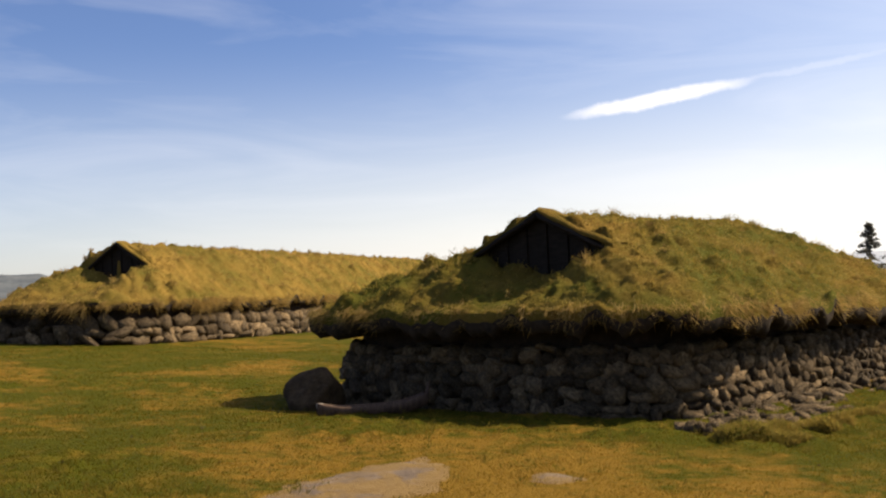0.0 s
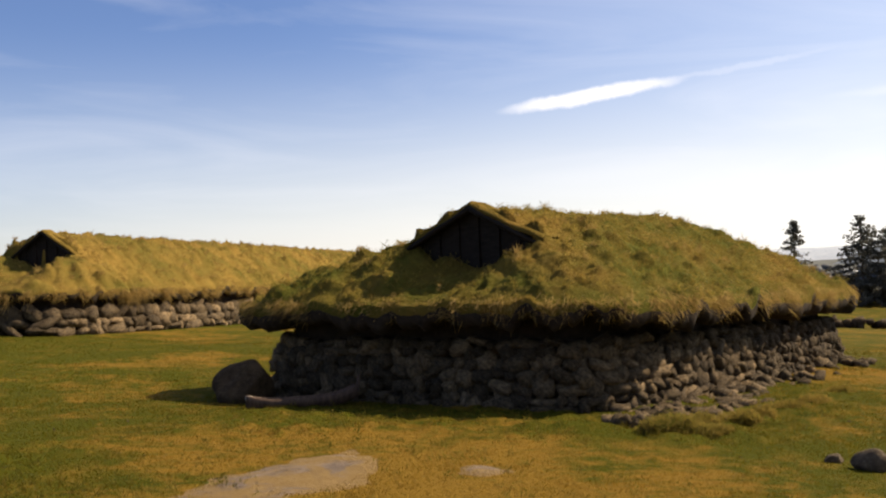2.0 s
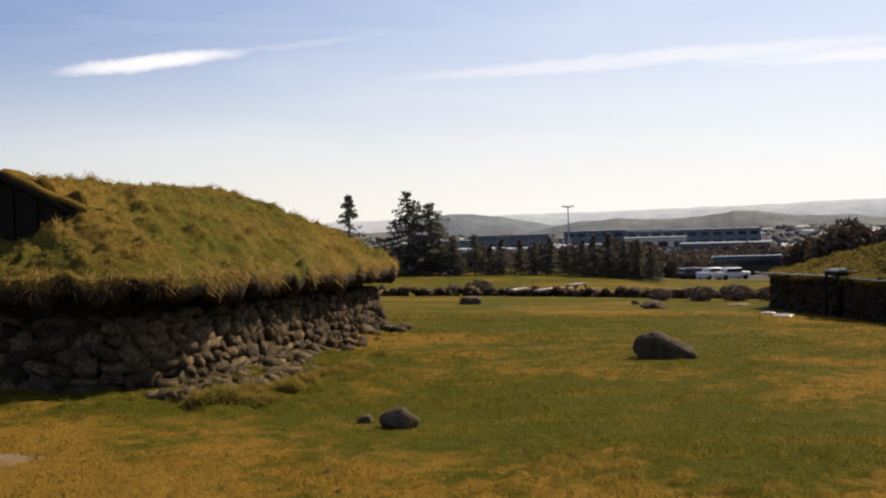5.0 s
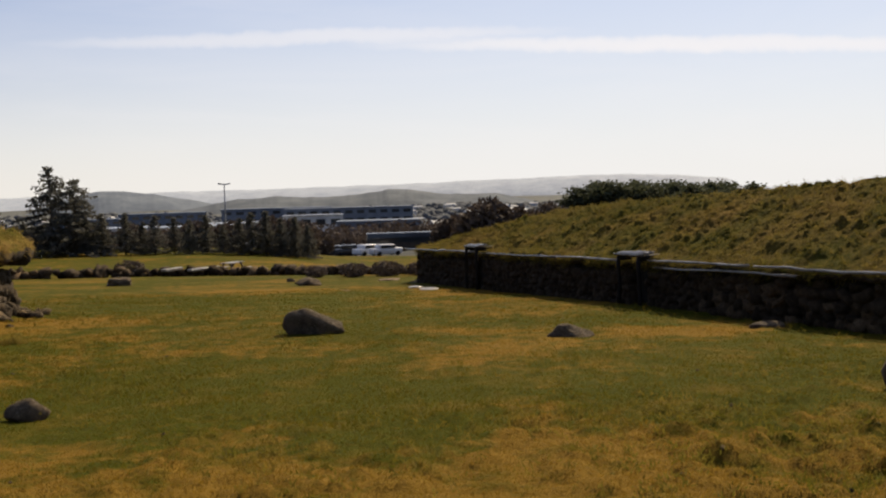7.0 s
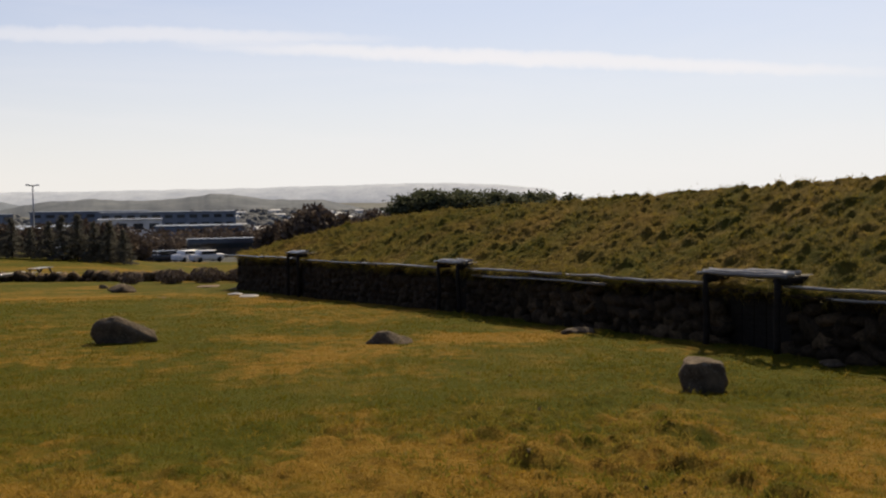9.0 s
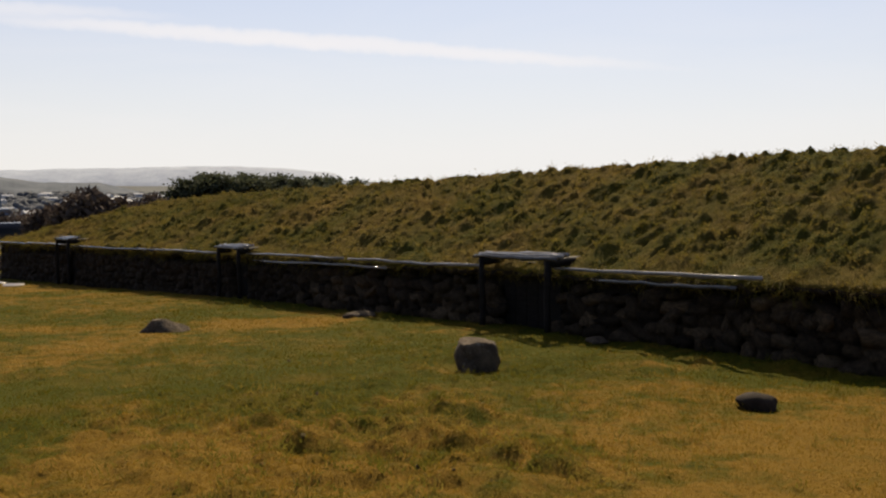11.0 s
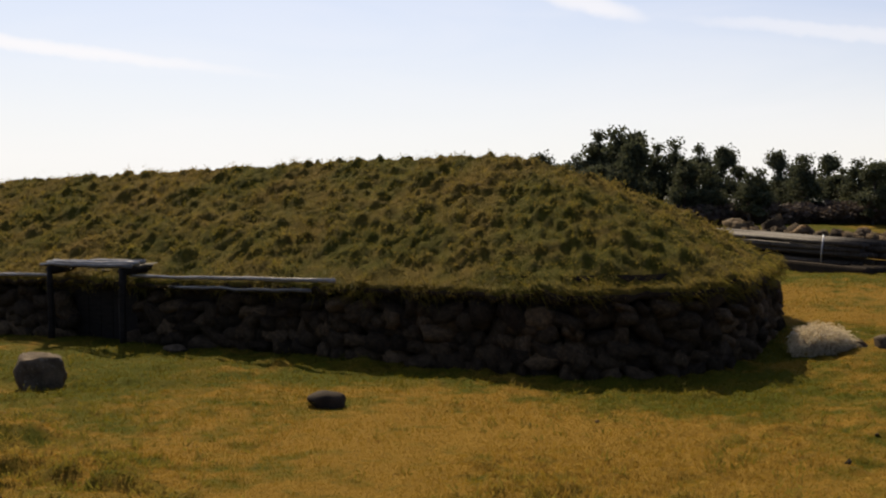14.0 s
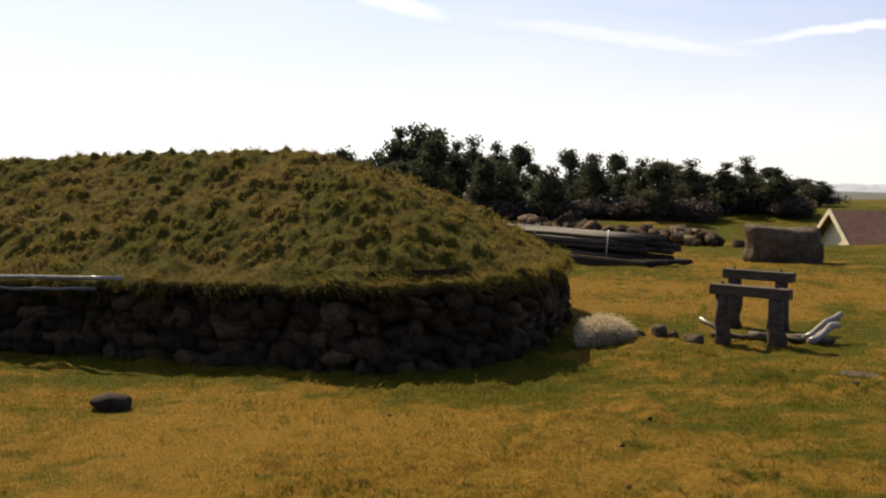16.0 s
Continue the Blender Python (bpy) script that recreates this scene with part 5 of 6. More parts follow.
def bare_tree(height, width, seed):
    """A leafless crown: forks upon forks."""
    rng = np.random.default_rng(seed)
    limbs = []

    def fork(p, way, length, r, depth):
        q = p + way * length
        limbs.append(beam(p, q, r, r * 0.7, 5 if depth > 2 else 4, length * 0.03, seed + depth, 3))
        if depth == 0:
            return
        for _ in range(3):
            w = (way + Vector(rng.normal(size=3)) * 0.42 + Vector((0, 0, 0.12))).normalized()
            fork(q, w, length * rng.uniform(0.62, 0.82), r * 0.62, depth - 1)
    fork(Vector((0, 0, 0)), Vector((0, 0, 1)), height * 0.26, 0.02 * height, 5)
    return limbs, np.zeros((0, 3)), 0.0


def tree(name, make, height, width, seed, at, mat, label, group, bark=BARK):
    limbs, pts, size = make(height, width, seed)
    holder = thing(name, at, label, "tree", group)
    v, f = join(limbs[:1])
    part("trunk", mesh_from("trunk", v, f, True), bark, holder)
    v, f = join(limbs[1:])
    part("branchwork", mesh_from("branchwork", v, f, True), bark, holder, "", False, "stuff")
    if len(pts):
        V, F = leaf_cards(pts, size)
        part("crown", mesh_from("crown", V, F), mat, holder)
    return holder


def stand_at(az, dist, z=None):
    x, y = polar(az, dist)
    return (x, y, float(ground_z(x, y)) - 0.1 if z is None else z)


lone = tree("spruce", lambda h, w, s: spruce(h, w, s, 0.25), 7.1, 2.2, 11, stand_at(22.6, 92), SPRUCE, "lone ragged spruce beyond the field", "spruces", BARK)
big = tree("spruce", lambda h, w, s: spruce(h, w, s, 0.0), 7.1, 4.6, 12, stand_at(25.9, 88), SPRUCE, "broad dense spruce beyond the field", "spruces")
tree("spruce", lambda h, w, s: spruce(h, w, s, 0.0), 6.3, 4.4, 13, stand_at(27.1, 87), SPRUCE, "broad spruce with a second leader", "spruces")
small = tree("conifer", spruce, 3.5, 1.35, 14, stand_at(28.4, 86), SPRUCE, "small dark conifer in a row", "row of small conifers")
for i, (az, d, k) in enumerate(((23.9, 84, 0.7), (24.6, 84, 0.8), (29.6, 86, 1.0), (30.5, 87, 0.8), (31.1, 86, 0.95), (32.1, 88, 0.9), (32.9, 86, 0.85), (33.8, 87, 0.95),
                               (34.7, 86, 0.75), (35.6, 86, 0.9), (36.2, 85, 1.05), (37.0, 86, 1.1), (37.8, 85, 0.95), (38.6, 86, 1.0), (39.3, 85, 0.85), (27.6, 86, 0.9))):
    copy_thing(small, Matrix.Translation(stand_at(az, d)) @ pose(0, 0, 0, 0, 0, 57 * i) @ Matrix.Diagonal((k * 1.1, k * 1.1, k, 1)))


def bush(name, at, w, h, n, mat, label, group):
    rng = np.random.default_rng(int(abs(at[0] * 10)))
    u = rng.normal(size=(n, 3))
    u /= np.linalg.norm(u, axis=1, keepdims=True)
    c = u * rng.uniform(0.3, 1, (n, 1)) ** 0.5 * np.array([w / 2, w / 2, h / 2]) + np.array([0, 0, h / 2])
    c *= 1 + 0.25 * (vnoise(u[:, 0] * 2 + 5, u[:, 1] * 2 + 5, 3)[:, None] - 0.5)
    holder = thing(name, at, label, "bush", group)
    stems = [beam((0, 0, -0.1), tuple(c[i] * 0.9), 0.02 * h + 0.01, 0.006, 4, 0.02, i, 3) for i in range(0, n, max(1, n // 30))]
    v, f = join(stems)
    part("stems", mesh_from("stems", v, f), BARK, holder)
    V, F = leaf_cards(c, 0.075 * h + 0.03, 0.45)
    part("crown", mesh_from("crown", V, F), mat, holder)
    return holder


# bare brown thickets and shrubs beside the conifers and along the road
thicket = bush("thicket", stand_at(37.6, 90), 4.2, 3.4, 1300, TWIGS, "bare brown thicket of alder", "thickets")
for i, (az, d, k) in enumerate(((38.8, 90, 1.0), (30.0, 92, 0.75), (33.2, 93, 0.8), (35.0, 92, 0.8), (46.6, 165, 1.3), (47.4, 128, 1.5), (48.8, 122, 1.5), (50.2, 125, 1.6), (51.6, 120, 1.4), (53, 118, 1.4),
                               (49.6, 122, 1.9), (28.2, 92, 0.7), (26.6, 90, 0.7), (40.0, 118, 0.8), (41.5, 168, 1.0), (43.0, 170, 1.0), (44.4, 166, 1.1), (45.6, 168, 1.2), (24.4, 92, 0.7), (21.4, 92, 0.7), (47.2, 160, 1.3))):
    copy_thing(thicket, Matrix.Translation(stand_at(az, d)) @ pose(0, 0, 0, 0, 0, 40 * i) @ Matrix.Diagonal((k, k, k, 1)))
red = bush("shrub", on_ground(32.2, 36.0), 1.6, 0.7, 700, TWIGS, "reddish-brown leafless shrub by the field wall", "low shrubs")
for i, (x, y, k) in enumerate(((33.4, 35.0, 1.1), (34.4, 33.8, 1.0), (35.0, 32.6, 0.8), (31.2, 37.6, 0.8), (32.0, 56.0, 1.2), (37.5, 45.2, 0.8), (36.6, 47.0, 0.7))):
    copy_thing(red, Matrix.Translation(on_ground(x, y)) @ pose(0, 0, 0, 0, 0, 70 * i) @ Matrix.Diagonal((k, k, k, 1)))

# the pine wood behind the shaded house
pines = [tree("pine", pine, 6.0, 2.1, 70 + i, stand_at(az, d), PINE, "dark wind-bent pine in a small wood", "pine wood")
         for i, (az, d) in enumerate(((100.5, 74), (101.8, 74), (101.2, 76), (100.0, 76)))]
for i in range(44):
    az = 96.0 + 27 * (i + RNG.uniform(0, 0.8)) / 44
    d = 60 + RNG.uniform(-4, 14)
    top = np.interp(az, [95, 97, 100, 102, 104, 106, 108.5, 111, 114, 117.3, 119.5, 121.5, 123], [0.020, 0.032, 0.041, 0.042, 0.037, 0.033, 0.027, 0.024, 0.021, 0.025, 0.020, 0.009, -0.008])
    x, y = polar(az, d)
    g = float(ground_z(x, y))
    h = (EYE + top * d - g) * RNG.uniform(0.66, 1.10)
    k = max(h, 1.5) / 6.0
    copy_thing(pines[i % 4], Matrix.Translation((x, y, g - 0.1)) @ pose(0, 0, 0, 0, 0, RNG.uniform(0, 360)) @ Matrix.Diagonal((max(k, 0.7) * 0.85, max(k, 0.7) * 0.85, k, 1)))
bare = tree("bare_tree", bare_tree, 4.6, 1.5, 5, stand_at(123.0, 70, EYE - 3.6), TWIGS, "leafless tree behind the wood", "bare trees", TWIGS)
copy_thing(bare, Matrix.Translation(stand_at(122.5, 72, EYE - 3.6)) @ pose(0, 0, 0, 0, 0, 130))
# undergrowth under the pines
for i in range(26):
    az, d = 97 + 25 * i / 26, 58 + RNG.uniform(-2, 3)
    copy_thing(thicket, Matrix.Translation(stand_at(az, d)) @ pose(0, 0, 0, 0, 0, 77 * i) @ Matrix.Diagonal((0.6, 0.6, 0.36, 1)))
# a distant copse over the shaded roof
for i in range(40):
    az = 54.2 + 10.4 * (i + RNG.random()) / 40
    d = 150 + RNG.uniform(-8, 10)
    top = np.interp(az, [54, 55.0, 60, 63.5, 64.8], [-0.006, 0.0005, -0.0020, -0.005, -0.012])
    x, y = polar(az, d)
    g = float(ground_z(x, y)) - 0.2
    k = (EYE + top * d - g) / 6.0 * RNG.uniform(0.94, 1.0)
    copy_thing(pines[i % 4], Matrix.Translation((x, y, g)) @ pose(0, 0, 0, 0, 0, RNG.uniform(0, 360)) @ Matrix.Diagonal((k * 1.3, k * 1.3, k, 1)))

# ---- the brown-roofed house behind the rise ----
def roofed_house():
    at = (37.5, -24.6, EYE - 3.45)
    holder = thing("gabled_house", at, "house with a steep brown tiled roof and pale boarded gable", "house")
    m = pose(0, 0, 0, 0, 0, -12)
    half, wall_h, rise, long = 3.0, 0.5, 1.9, 9.0
    ax = m.to_3x3() @ Vector((0, -1, 0))          # along the ridge, to the far right
    ac = m.to_3x3() @ Vector((1, 0, 0))

    def p(c, l, z):
        return ac * c + ax * l + Vector((0, 0, z))
    V = [p(-half, 0, 0), p(half, 0, 0), p(half, 0, wall_h), p(0, 0, wall_h + rise), p(-half, 0, wall_h),
         p(-half, long, 0), p(half, long, 0), p(half, long, wall_h), p(0, long, wall_h + rise), p(-half, long, wall_h)]
    part("wall", mesh_from("wall", V, [(0, 1, 2, 3, 4), (9, 8, 7, 6, 5), (1, 6, 7, 2), (0, 4, 9, 5)]), WHITE_PAINT, holder, "pale boarded wall")
    for s in (-1, 1):
        o = Vector((0, 0, 0.10))
        q = [p(s * (half + 0.35), -0.35, wall_h - 0.27), p(0, -0.35, wall_h + rise), p(0, long + 0.35, wall_h + rise), p(s * (half + 0.35), long + 0.35, wall_h - 0.27)]
        V = q + [k + o for k in q]
        part("roof", mesh_from("roof", V, [(0, 1, 2, 3), (7, 6, 5, 4), (0, 4, 5, 1), (1, 5, 6, 2), (2, 6, 7, 3), (3, 7, 4, 0)]), ROOF_TILE, holder)
        d = (q[1] - q[0])
        bm = bmesh.new()
        box(bm, d.length, 0.05, 0.2, Matrix.Translation((q[0] + q[1]) / 2 + ax * -0.03 + Vector((0, 0, 0.05))) @ d.to_track_quat("X", "Z").to_matrix().to_4x4(), 0.004)
        part("bargeboard", bm, WHITE_PAINT, holder)


roofed_house()


# ---- the lamp, the road and the town ----
def street_lamp():
    x, y = polar(34.85, 120)
    g = float(ground_z(x, y))
    holder = thing("street_lamp", (x, y, g), "tall steel street lamp with a double head", "lamp")
    top = EYE + 0.0114 * 120 - g
    v, f = beam((0, 0, 0), (0, 0, top), 0.10, 0.06, 10, 0, 1, 4)
    part("pole", mesh_from("pole", v, f, True), STEEL, holder)
    for s in (-1, 1):
        part("head", box(bmesh.new(), 0.75, 0.3, 0.14, pose(s * 0.4, 0, top + 0.05, 0, -8 * s, 0), 0.03), STEEL, holder)


street_lamp()


def building(az, dist, wide, high, top_tan, mat, label, floors=2, roof=None, turn=0):
    """A flat-roofed block that shows its storeys, windows and parapet."""
    x, y = polar(az, dist)
    ztop = EYE + top_tan * dist
    g = ztop - high
    holder = thing("building", (x, y, g), label, "building", "town buildings")
    m = pose(0, 0, 0, 0, 0, -az + turn)
    part("wall", box(bmesh.new(), wide, 14, high + 16, m @ pose(0, 7, high / 2 - 8), 0.05), mat, holder)
    part("roof", box(bmesh.new(), wide + 0.6, 14.6, 0.5, m @ pose(0, 7, high + 0.2), 0.08), roof or GREY_WALL, holder)
    n = max(3, int(wide / 4.5))
    pane = box(bmesh.new(), wide / n * 0.62, 0.12, high / floors * 0.42, m)
    me = bpy.data.meshes.new("window")
    pane.to_mesh(me)
    pane.free()
    me.materials.append(GLASS)
    for fl in range(floors):
        for k in range(n):
            ob = new("window", me)
            ob.parent = holder
            ob.location = m @ Vector((-wide / 2 + wide * (k + 0.5) / n, -0.03, high * (fl + 0.55) / floors))


building(37.6, 420, 44, 9, -0.0135, GREY_WALL, "long blue-grey office block in the valley", 3)
building(41.6, 400, 50, 9, -0.0150, GREY_WALL, "long dark glass-fronted office block", 3)
building(43.2, 300, 24, 5, -0.0290, GREY_WALL, "low grey block in the valley", 2)
building(39.6, 380, 22, 5, -0.0215, LIGHT_WALL, "light flat-roofed building with a shining roof", 1, SHINY_ROOF)
building(32.4, 330, 34, 5, -0.0290, LIGHT_WALL, "low light-coloured shed row", 1, SHINY_ROOF)
building(29.2, 360, 26, 5, -0.0280, LIGHT_WALL, "low light-coloured shed in the valley", 1, SHINY_ROOF)
building(35.2, 350, 30, 5, -0.0270, LIGHT_WALL, "low light-coloured hall in the valley", 1, SHINY_ROOF)
building(31.5, 500, 40, 7, -0.0150, GREY_WALL, "dark low office building", 2)
building(27.6, 480, 30, 6, -0.0190, GREY_WALL, "grey building between the trees", 2)


def vehicle(az, dist, length, high, mat, label, turn=0, name="car"):
    x, y = polar(az, dist)
    at = (x, y, float(ground_z(x, y)))
    holder = thing(name, at, label, "vehicle", "vehicles by the road")
    m = pose(0, 0, 0, 0, 0, -az + turn)
    w = 1.8 if name == "car" else 2.5
    bm = bmesh.new()
    if name == "car":
        box(bm, length, w, high * 0.5, m @ pose(0, 0, high * 0.42), 0.14)
        box(bm, length * 0.55, w * 0.86, high * 0.42, m @ pose(-length * 0.03, 0, high * 0.80), 0.16)
    else:
        box(bm, length, w, high - 0.4, m @ pose(0, 0, high / 2 + 0.2), 0.16)
    part("body", bm, mat, holder, "", True)
    part("windscreen", box(bmesh.new(), length * (0.5 if name == "car" else 0.94), w + 0.02, high * 0.26, m @ pose(0, 0, high * (0.82 if name == "car" else 0.66)), 0.04), GLASS, holder)
    for a in (-0.32, 0.32):
        for s in (-1, 1):
            c = m @ Vector((a * length, s * (w / 2 - 0.1), 0.32))
            e = m @ Vector((a * length, s * (w / 2 + 0.04), 0.32))
            v, f = beam(c, e, 0.33, 0.33, 12, 0, 1, 2)
            part("wheel", mesh_from("wheel", v, f, True), RUBBER, holder)


vehicle(44.6, 147, 10.5, 3.0, CAR_PAINT, "dark coach parked by the road", 6, "coach")
vehicle(41.6, 140, 4.3, 1.5, CAR_PAINT, "dark car parked beside the road", 10)
vehicle(42.6, 138, 4.2, 1.5, WHITE_CAR, "white car parked beside the road", 40)
vehicle(40.6, 142, 4.3, 1.5, CAR_PAINT, "dark car parked beside the road", -5)
vehicle(43.6, 136, 4.2, 1.5, WHITE_CAR, "white car parked beside the road", 25)
vehicle(36.2, 112, 4.2, 1.5, WHITE_CAR, "white car behind the trees", 15)


def woods(name, az0, az1, r0, r1, n, hmin, hmax, label):
    """A far stretch of trees, each a ragged little dome of facets."""
    parts_v, parts_f, k = [], [], 0
    a = RNG.uniform(az0, az1, n)
    r = r0 * (r1 / r0) ** RNG.random(n)
    for az, d in zip(a, r):
        x, y = polar(az, d)
        if fbm(x / 90, y / 90, 41) < 0.46:
            continue
        g = float(ground_z(x, y)) - 0.5
        h, w = RNG.uniform(hmin, hmax), RNG.uniform(1.6, 3.4) * (1 + d / 900)
        ring = 6
        V = [(x + ww * w * math.cos(q) * RNG.uniform(0.7, 1.2), y + ww * w * math.sin(q) * RNG.uniform(0.7, 1.2), g + h * z * RNG.uniform(0.92, 1.05))
             for z, ww in ((0, 0.9), (0.5, 1.1), (0.86, 0.6)) for q in np.linspace(0, 2 * math.pi, ring, endpoint=False)]
        V.append((x, y, g + h))
        parts_v += V
        for i in range(ring):
            j = (i + 1) % ring
            parts_f.append((k + i, k + j, k + ring + j))
            parts_f.append((k + i, k + ring + j, k + ring + i))
            parts_f.append((k + ring + i, k + ring + j, k + 2 * ring + j))
            parts_f.append((k + ring + i, k + 2 * ring + j, k + 2 * ring + i))
            parts_f.append((k + 2 * ring + i, k + 2 * ring + j, k + 3 * ring))
        k += 3 * ring + 1
    ob = part(name, mesh_from(name, np.array(parts_v), np.array(parts_f)), HAZED_WOOD, None)
    return tagged(ob, label, "woods", "", "stuff")


def valley_woods(n):
    """Bare crowns between the field and the town: loose clouds of twigs under one low skyline."""
    rng = np.random.default_rng(77)
    pts = []
    for az, d in zip(rng.uniform(16, 56, n), rng.uniform(170, 300, n)):
        x, y = polar(az, d)
        g = float(ground_z(x, y))
        top = EYE - d * (0.0235 + 0.012 * rng.random() + 0.004 * float(vnoise(az * 0.6, 3.0, 8)))
        h = max(top - g, 3.0)
        w = rng.uniform(2.0, 3.6)
        u = rng.normal(size=(110, 3))
        u *= (rng.random((110, 1)) ** 0.4) / np.linalg.norm(u, axis=1, keepdims=True)
        pts.append(np.array([x, y, g + h - 3.2]) + u * np.array([w, w, 3.2]))
        u = rng.uniform(-1, 1, (40, 3)) * np.array([w * 0.8, w * 0.8, (h - 4) / 2])
        pts.append(np.array([x, y, g + (h - 4) / 2]) + u)
    V, F = leaf_cards(np.vstack(pts), 0.55, 0.4)
    ob = part("valley_woods", mesh_from("valley_woods", V, F), TWIGS, None)
    tagged(ob, "leafless brown woods between the field and the town", "woods", "", "stuff")


valley_woods(420)
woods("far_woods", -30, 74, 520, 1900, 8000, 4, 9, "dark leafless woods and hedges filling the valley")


def far_houses():
    """Scattered pale houses of the far town."""
    pieces = []
    for i in range(150):
        az = RNG.uniform(20, 62)
        d = RNG.uniform(500, 1500)
        x, y = polar(az, d)
        g = float(ground_z(x, y)) + 3
        w, l, h = RNG.uniform(6, 10), RNG.uniform(9, 22), RNG.uniform(5, 8)
        m = Matrix.Translation((x, y, g)) @ pose(0, 0, 0, 0, 0, RNG.uniform(0, 180))
        V = [m @ Vector(q) for q in ((-l, -w, -6), (l, -w, -6), (l, w, -6), (-l, w, -6), (-l, -w, h), (l, -w, h), (l, w, h), (-l, w, h), (-l, 0, h * 1.5), (l, 0, h * 1.5))]
        V = [q.lerp(Vector((x, y, g)), 0.5) for q in V]
        pieces.append((V, [(0, 1, 5, 4), (2, 3, 7, 6), (1, 2, 6, 9, 5), (3, 0, 4, 8, 7), (4, 5, 9, 8), (6, 7, 8, 9)]))
    v, f = join(pieces)
    ob = part("far_town", mesh_from("far_town", v, f), LIGHT_WALL, None)
    tagged(ob, "scattered pale houses of a far town", "houses", "", "stuff")


far_houses()


# ---- hills and sea ----
def hill(name, r, az0, az1, profile, deep, mat, label, rough=0.0012):
    """A range of hills as a real ridge: it rises from the valley to its crest and falls behind it."""
    n, m = 260, 16
    az = np.linspace(az0, az1, n)
    crest = np.interp(az, [p[0] for p in profile], [p[1] for p in profile])
    crest = crest + rough * (fbm(az * 1.4, az * 0 + r * 0.01, 51, 5) - 0.47) * 2
    k = np.linspace(0, 1, m)[:, None]
    R = r + deep * (k - 0.55)
    rise = np.sin(np.clip(k / 1.1, 0, 1) * math.pi) ** 0.8
    low = EYE - 60
    Z = low + (EYE + crest[None, :] * r - low) * np.maximum(rise, 0) + 1.5 * (fbm(az[None, :] * 2 + 0 * k, k * 7 + 0 * az[None, :], 52) - 0.47) * (k < 0.5)
    A = np.radians(az)[None, :] + 0 * k
    V = np.stack([R * np.sin(A), R * np.cos(A), Z], -1).reshape(-1, 3)
    ob = part(name, mesh_from(name, V, grid_faces(m, n), True), mat, None)
    return tagged(ob, label, "hills", "", "structure")


# Each range carries its haze in the material colour.
hill("backdrop_far_range", 4100, -34, 64, [(-34, 0.004), (20, 0.003), (24, 0.0036), (32, 0.0056), (38, 0.0060), (46, 0.0075), (52, 0.0100), (57, 0.0112), (60, 0.0085), (62.5, 0.004), (64, -0.01)], 700, HILL_FAR, "far range of hills, paled by haze in the colour")
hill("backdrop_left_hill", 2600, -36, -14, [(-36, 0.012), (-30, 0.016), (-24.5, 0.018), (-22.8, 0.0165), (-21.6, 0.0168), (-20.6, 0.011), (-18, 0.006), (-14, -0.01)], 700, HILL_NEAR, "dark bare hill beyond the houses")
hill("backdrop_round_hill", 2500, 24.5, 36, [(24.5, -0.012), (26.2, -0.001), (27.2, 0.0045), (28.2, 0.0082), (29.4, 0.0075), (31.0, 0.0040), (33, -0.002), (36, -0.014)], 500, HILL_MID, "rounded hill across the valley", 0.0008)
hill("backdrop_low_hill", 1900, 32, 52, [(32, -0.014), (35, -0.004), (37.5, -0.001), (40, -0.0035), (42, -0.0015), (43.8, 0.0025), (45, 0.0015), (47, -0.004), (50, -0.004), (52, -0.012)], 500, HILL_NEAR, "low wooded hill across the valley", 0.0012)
hill("backdrop_right_range", 4000, 115, 140, [(115, -0.004), (118, 0.001), (124, 0.0025), (140, 0.003)], 600, HILL_FAR, "far hills behind the wood, paled by haze in the colour")
sea = part("water", mesh_from("water", [(*polar(60, 1500), EYE - 22), (*polar(80, 1500), EYE - 22), (*polar(80, 4650), EYE - 21), (*polar(60, 4650), EYE - 21)], [(0, 3, 2, 1)]), SEA, None)
tagged(sea, "bright stretch of water on the horizon", "water", "", "structure")


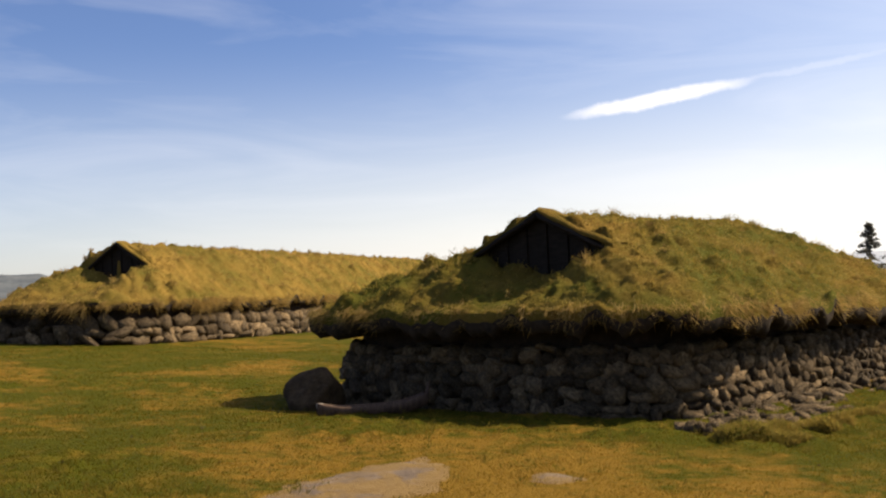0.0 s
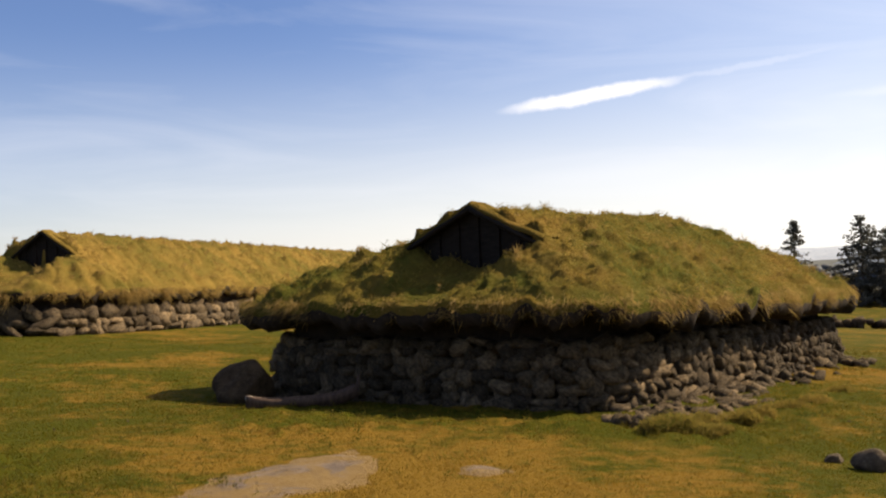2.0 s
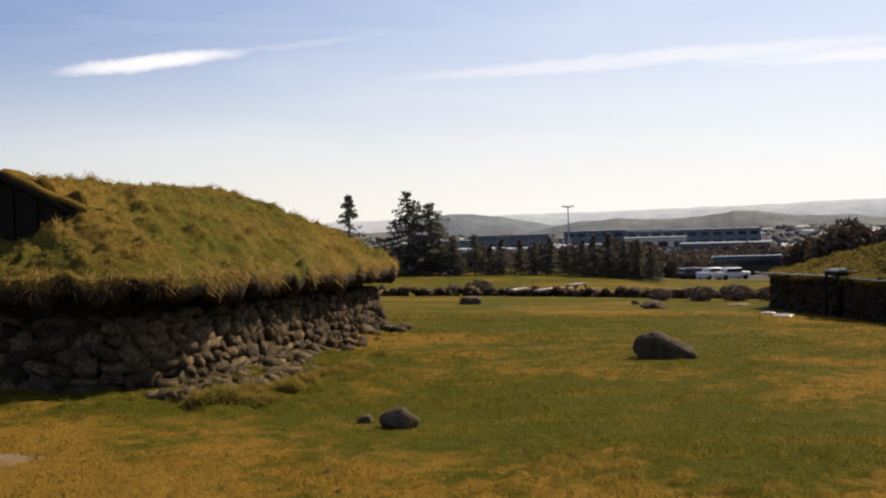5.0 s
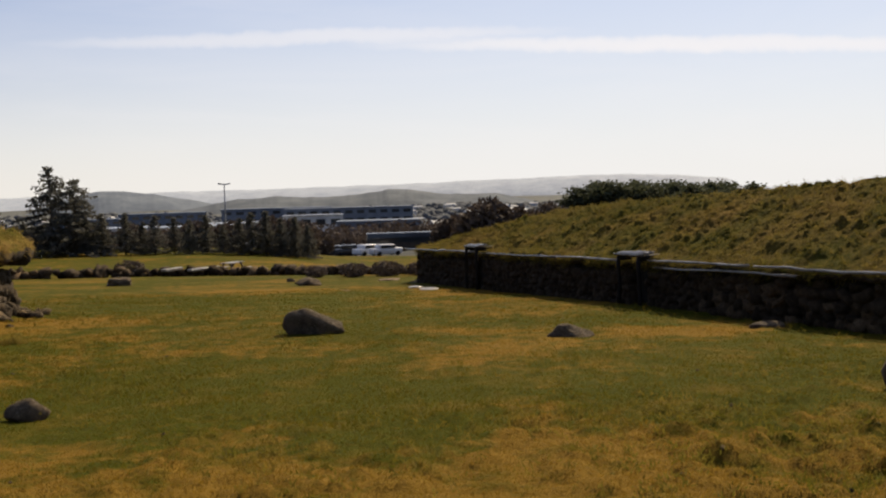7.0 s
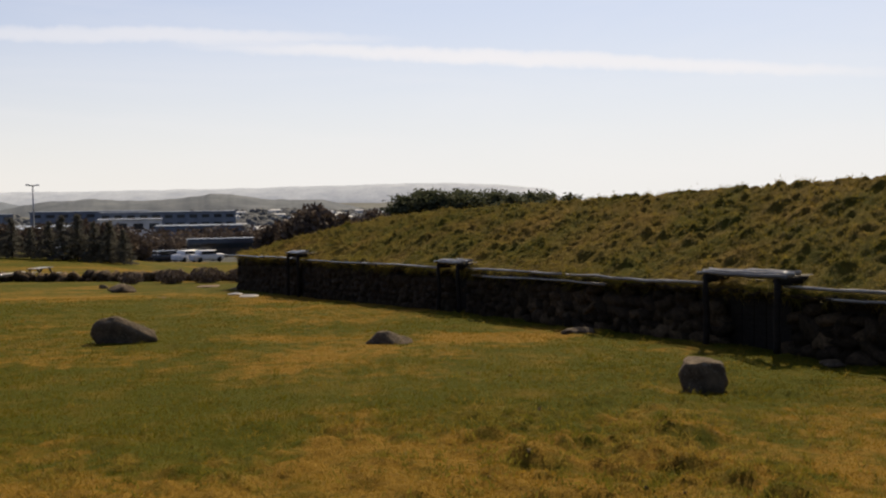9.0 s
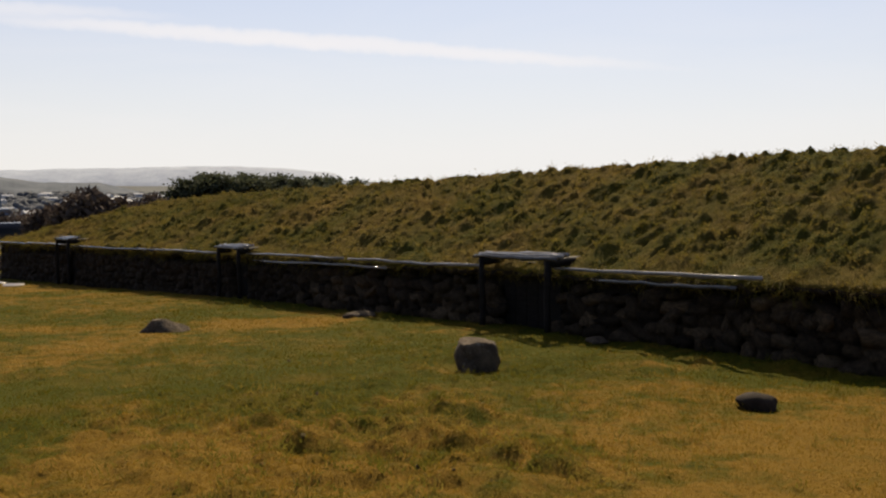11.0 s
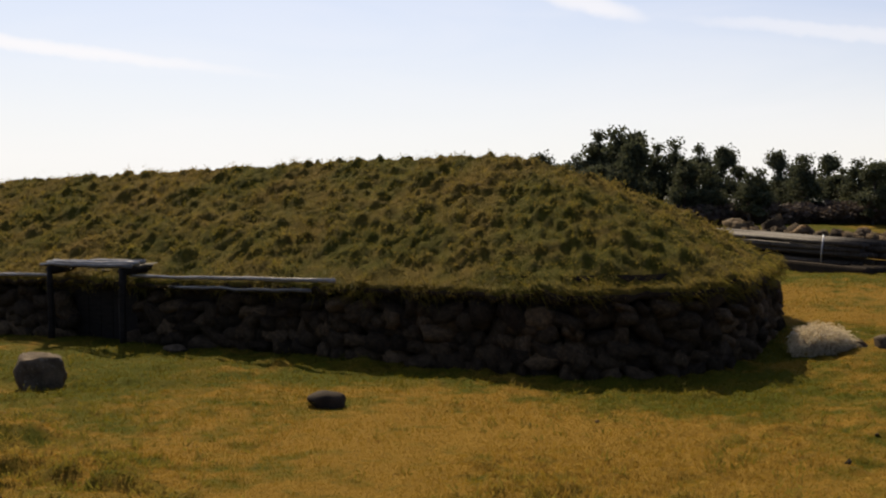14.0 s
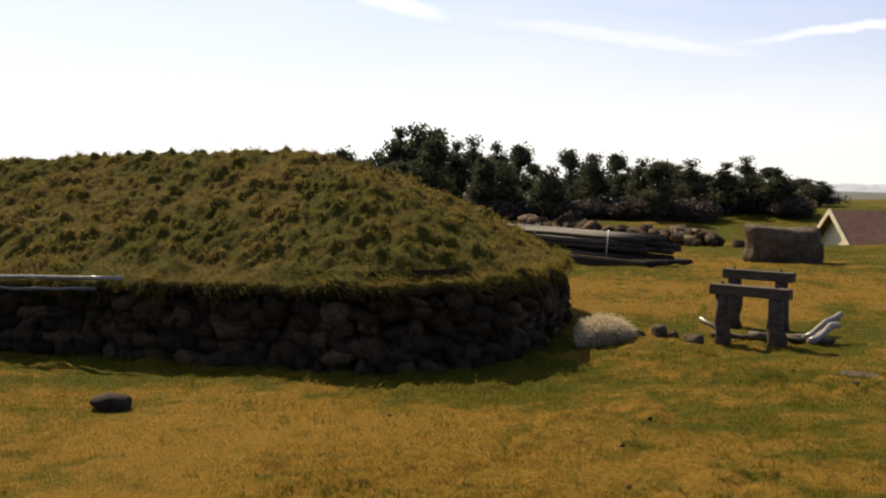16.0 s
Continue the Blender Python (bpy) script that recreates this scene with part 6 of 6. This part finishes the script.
# ---- meadow grass ----
def meadow_grass(n):
    """Short blades over the near meadow, thinning out with distance; some stand in tufts."""
    az = np.radians(RNG.uniform(-27, 131, n))
    r = 5.0 * (34 / 5.0) ** (RNG.random(n) ** 0.85)
    x, y = r * np.sin(az), r * np.cos(az)
    keep = np.ones(n, bool)
    for h in (H1, H2, H3):
        dx, dy = x - h.c.x, y - h.c.y
        s, t = dx * h.u.x + dy * h.u.y, dx * h.w.x + dy * h.w.y
        keep &= ~((h.inside(np.clip(s, 0, h.L), np.clip(t, 0, h.W)) > 0.04) & (s > 0) & (s < h.L) & (t > 0) & (t < h.W))
    for (ox, oy, a, b) in ((-0.75, 10.0, 0.42, 0.95), (0.92, 10.1, 0.14, 0.2)):
        keep &= ((x - ox) / a) ** 2 + ((y - oy) / b) ** 2 > 1.0
    x, y, r = x[keep], y[keep], r[keep]
    z = ground_z(x, y) + relief(x, y)
    long = 0.022 + 0.05 * np.clip(fbm(x * 0.9, y * 0.9, 61) - 0.3, 0, 1) + 0.06 * np.clip(vnoise(x * 2.2, y * 2.2, 62) - 0.72, 0, 1)
    long *= RNG.uniform(0.6, 1.3, len(x))
    base = np.stack([x, y, z - 0.006], -1)
    way = np.array([0, 0, 1.0]) + RNG.normal(size=base.shape) * 0.55
    way /= np.linalg.norm(way, axis=1, keepdims=True)
    way[:, 2] = np.abs(way[:, 2])
    tip = base + way * long[:, None]
    ob = part("meadow_grass", blade_mesh("meadow_grass", base, tip, 0.005 + 0.0007 * r), MEADOW_BLADES, None)
    tagged(ob, "short green and straw-coloured grass blades", "grass", "", "stuff")


meadow_grass(520000)


def meadow_tufts(n):
    """Small tussocks of longer grass, closest together on the trodden and dug-up patches."""
    az, r = np.radians(RNG.uniform(-25, 129, n)), RNG.uniform(5.6, 24, n)
    x, y = r * np.sin(az), r * np.cos(az)
    dug = bell(x, y, 7.9, 3.7, 1.5) + bell(x, y, 6.9, 2.6, 1.0) + bell(x, y, 4.2, 13.2, 1.6) + bell(x, y, 5.8, 14.7, 1.4) + bell(x, y, 9.4, -5.6, 1.2)
    keep = RNG.random(n) < 0.06 + 0.5 * np.clip(fbm(x * 0.35, y * 0.35, 64) * 2.4 - 1.15, 0, 1) + 0.6 * dug
    for h in (H1, H3):
        s, t = (x - h.c.x) * h.u.x + (y - h.c.y) * h.u.y, (x - h.c.x) * h.w.x + (y - h.c.y) * h.w.y
        keep &= ~((s > -0.1) & (s < h.L) & (t > -0.1) & (t < h.W))
    for (ox, oy, a, b) in ((-0.7, 10.1, 0.45, 1.0), (0.95, 10.1, 0.2, 0.25)):
        keep &= ((x - ox) / a) ** 2 + ((y - oy) / b) ** 2 > 1.0
    x, y = x[keep], y[keep]
    place = np.stack([x, y, ground_z(x, y) + relief(x, y) - 0.01], -1)
    size = 0.05 + 0.07 * RNG.random(len(x)) ** 2
    b, p, w = tufts(place, np.tile([0.0, 0.0, 1.0], (len(x), 1)), 20, size, 0.012, 0.06, 0.3)
    ob = part("meadow_tussocks", blade_mesh("meadow_tussocks", b, p, w), TUFT_BLADES, None)
    tagged(ob, "little tussocks of longer green and straw-coloured grass", "grass", "", "stuff")


meadow_tufts(26000)

# ---- stones of the house walls ----
wall_stones(H1, 0.25, H1.inset - 0.04, H1.batter, 300, 0.5)
wall_stones(H2, 0.50, H2.inset - 0.04, H2.batter, 300, 0.42)
wall_stones(H3, 0.27, H3.inset - 0.04, H3.batter, 300, 0.18, DARK_SHADE_STONE)
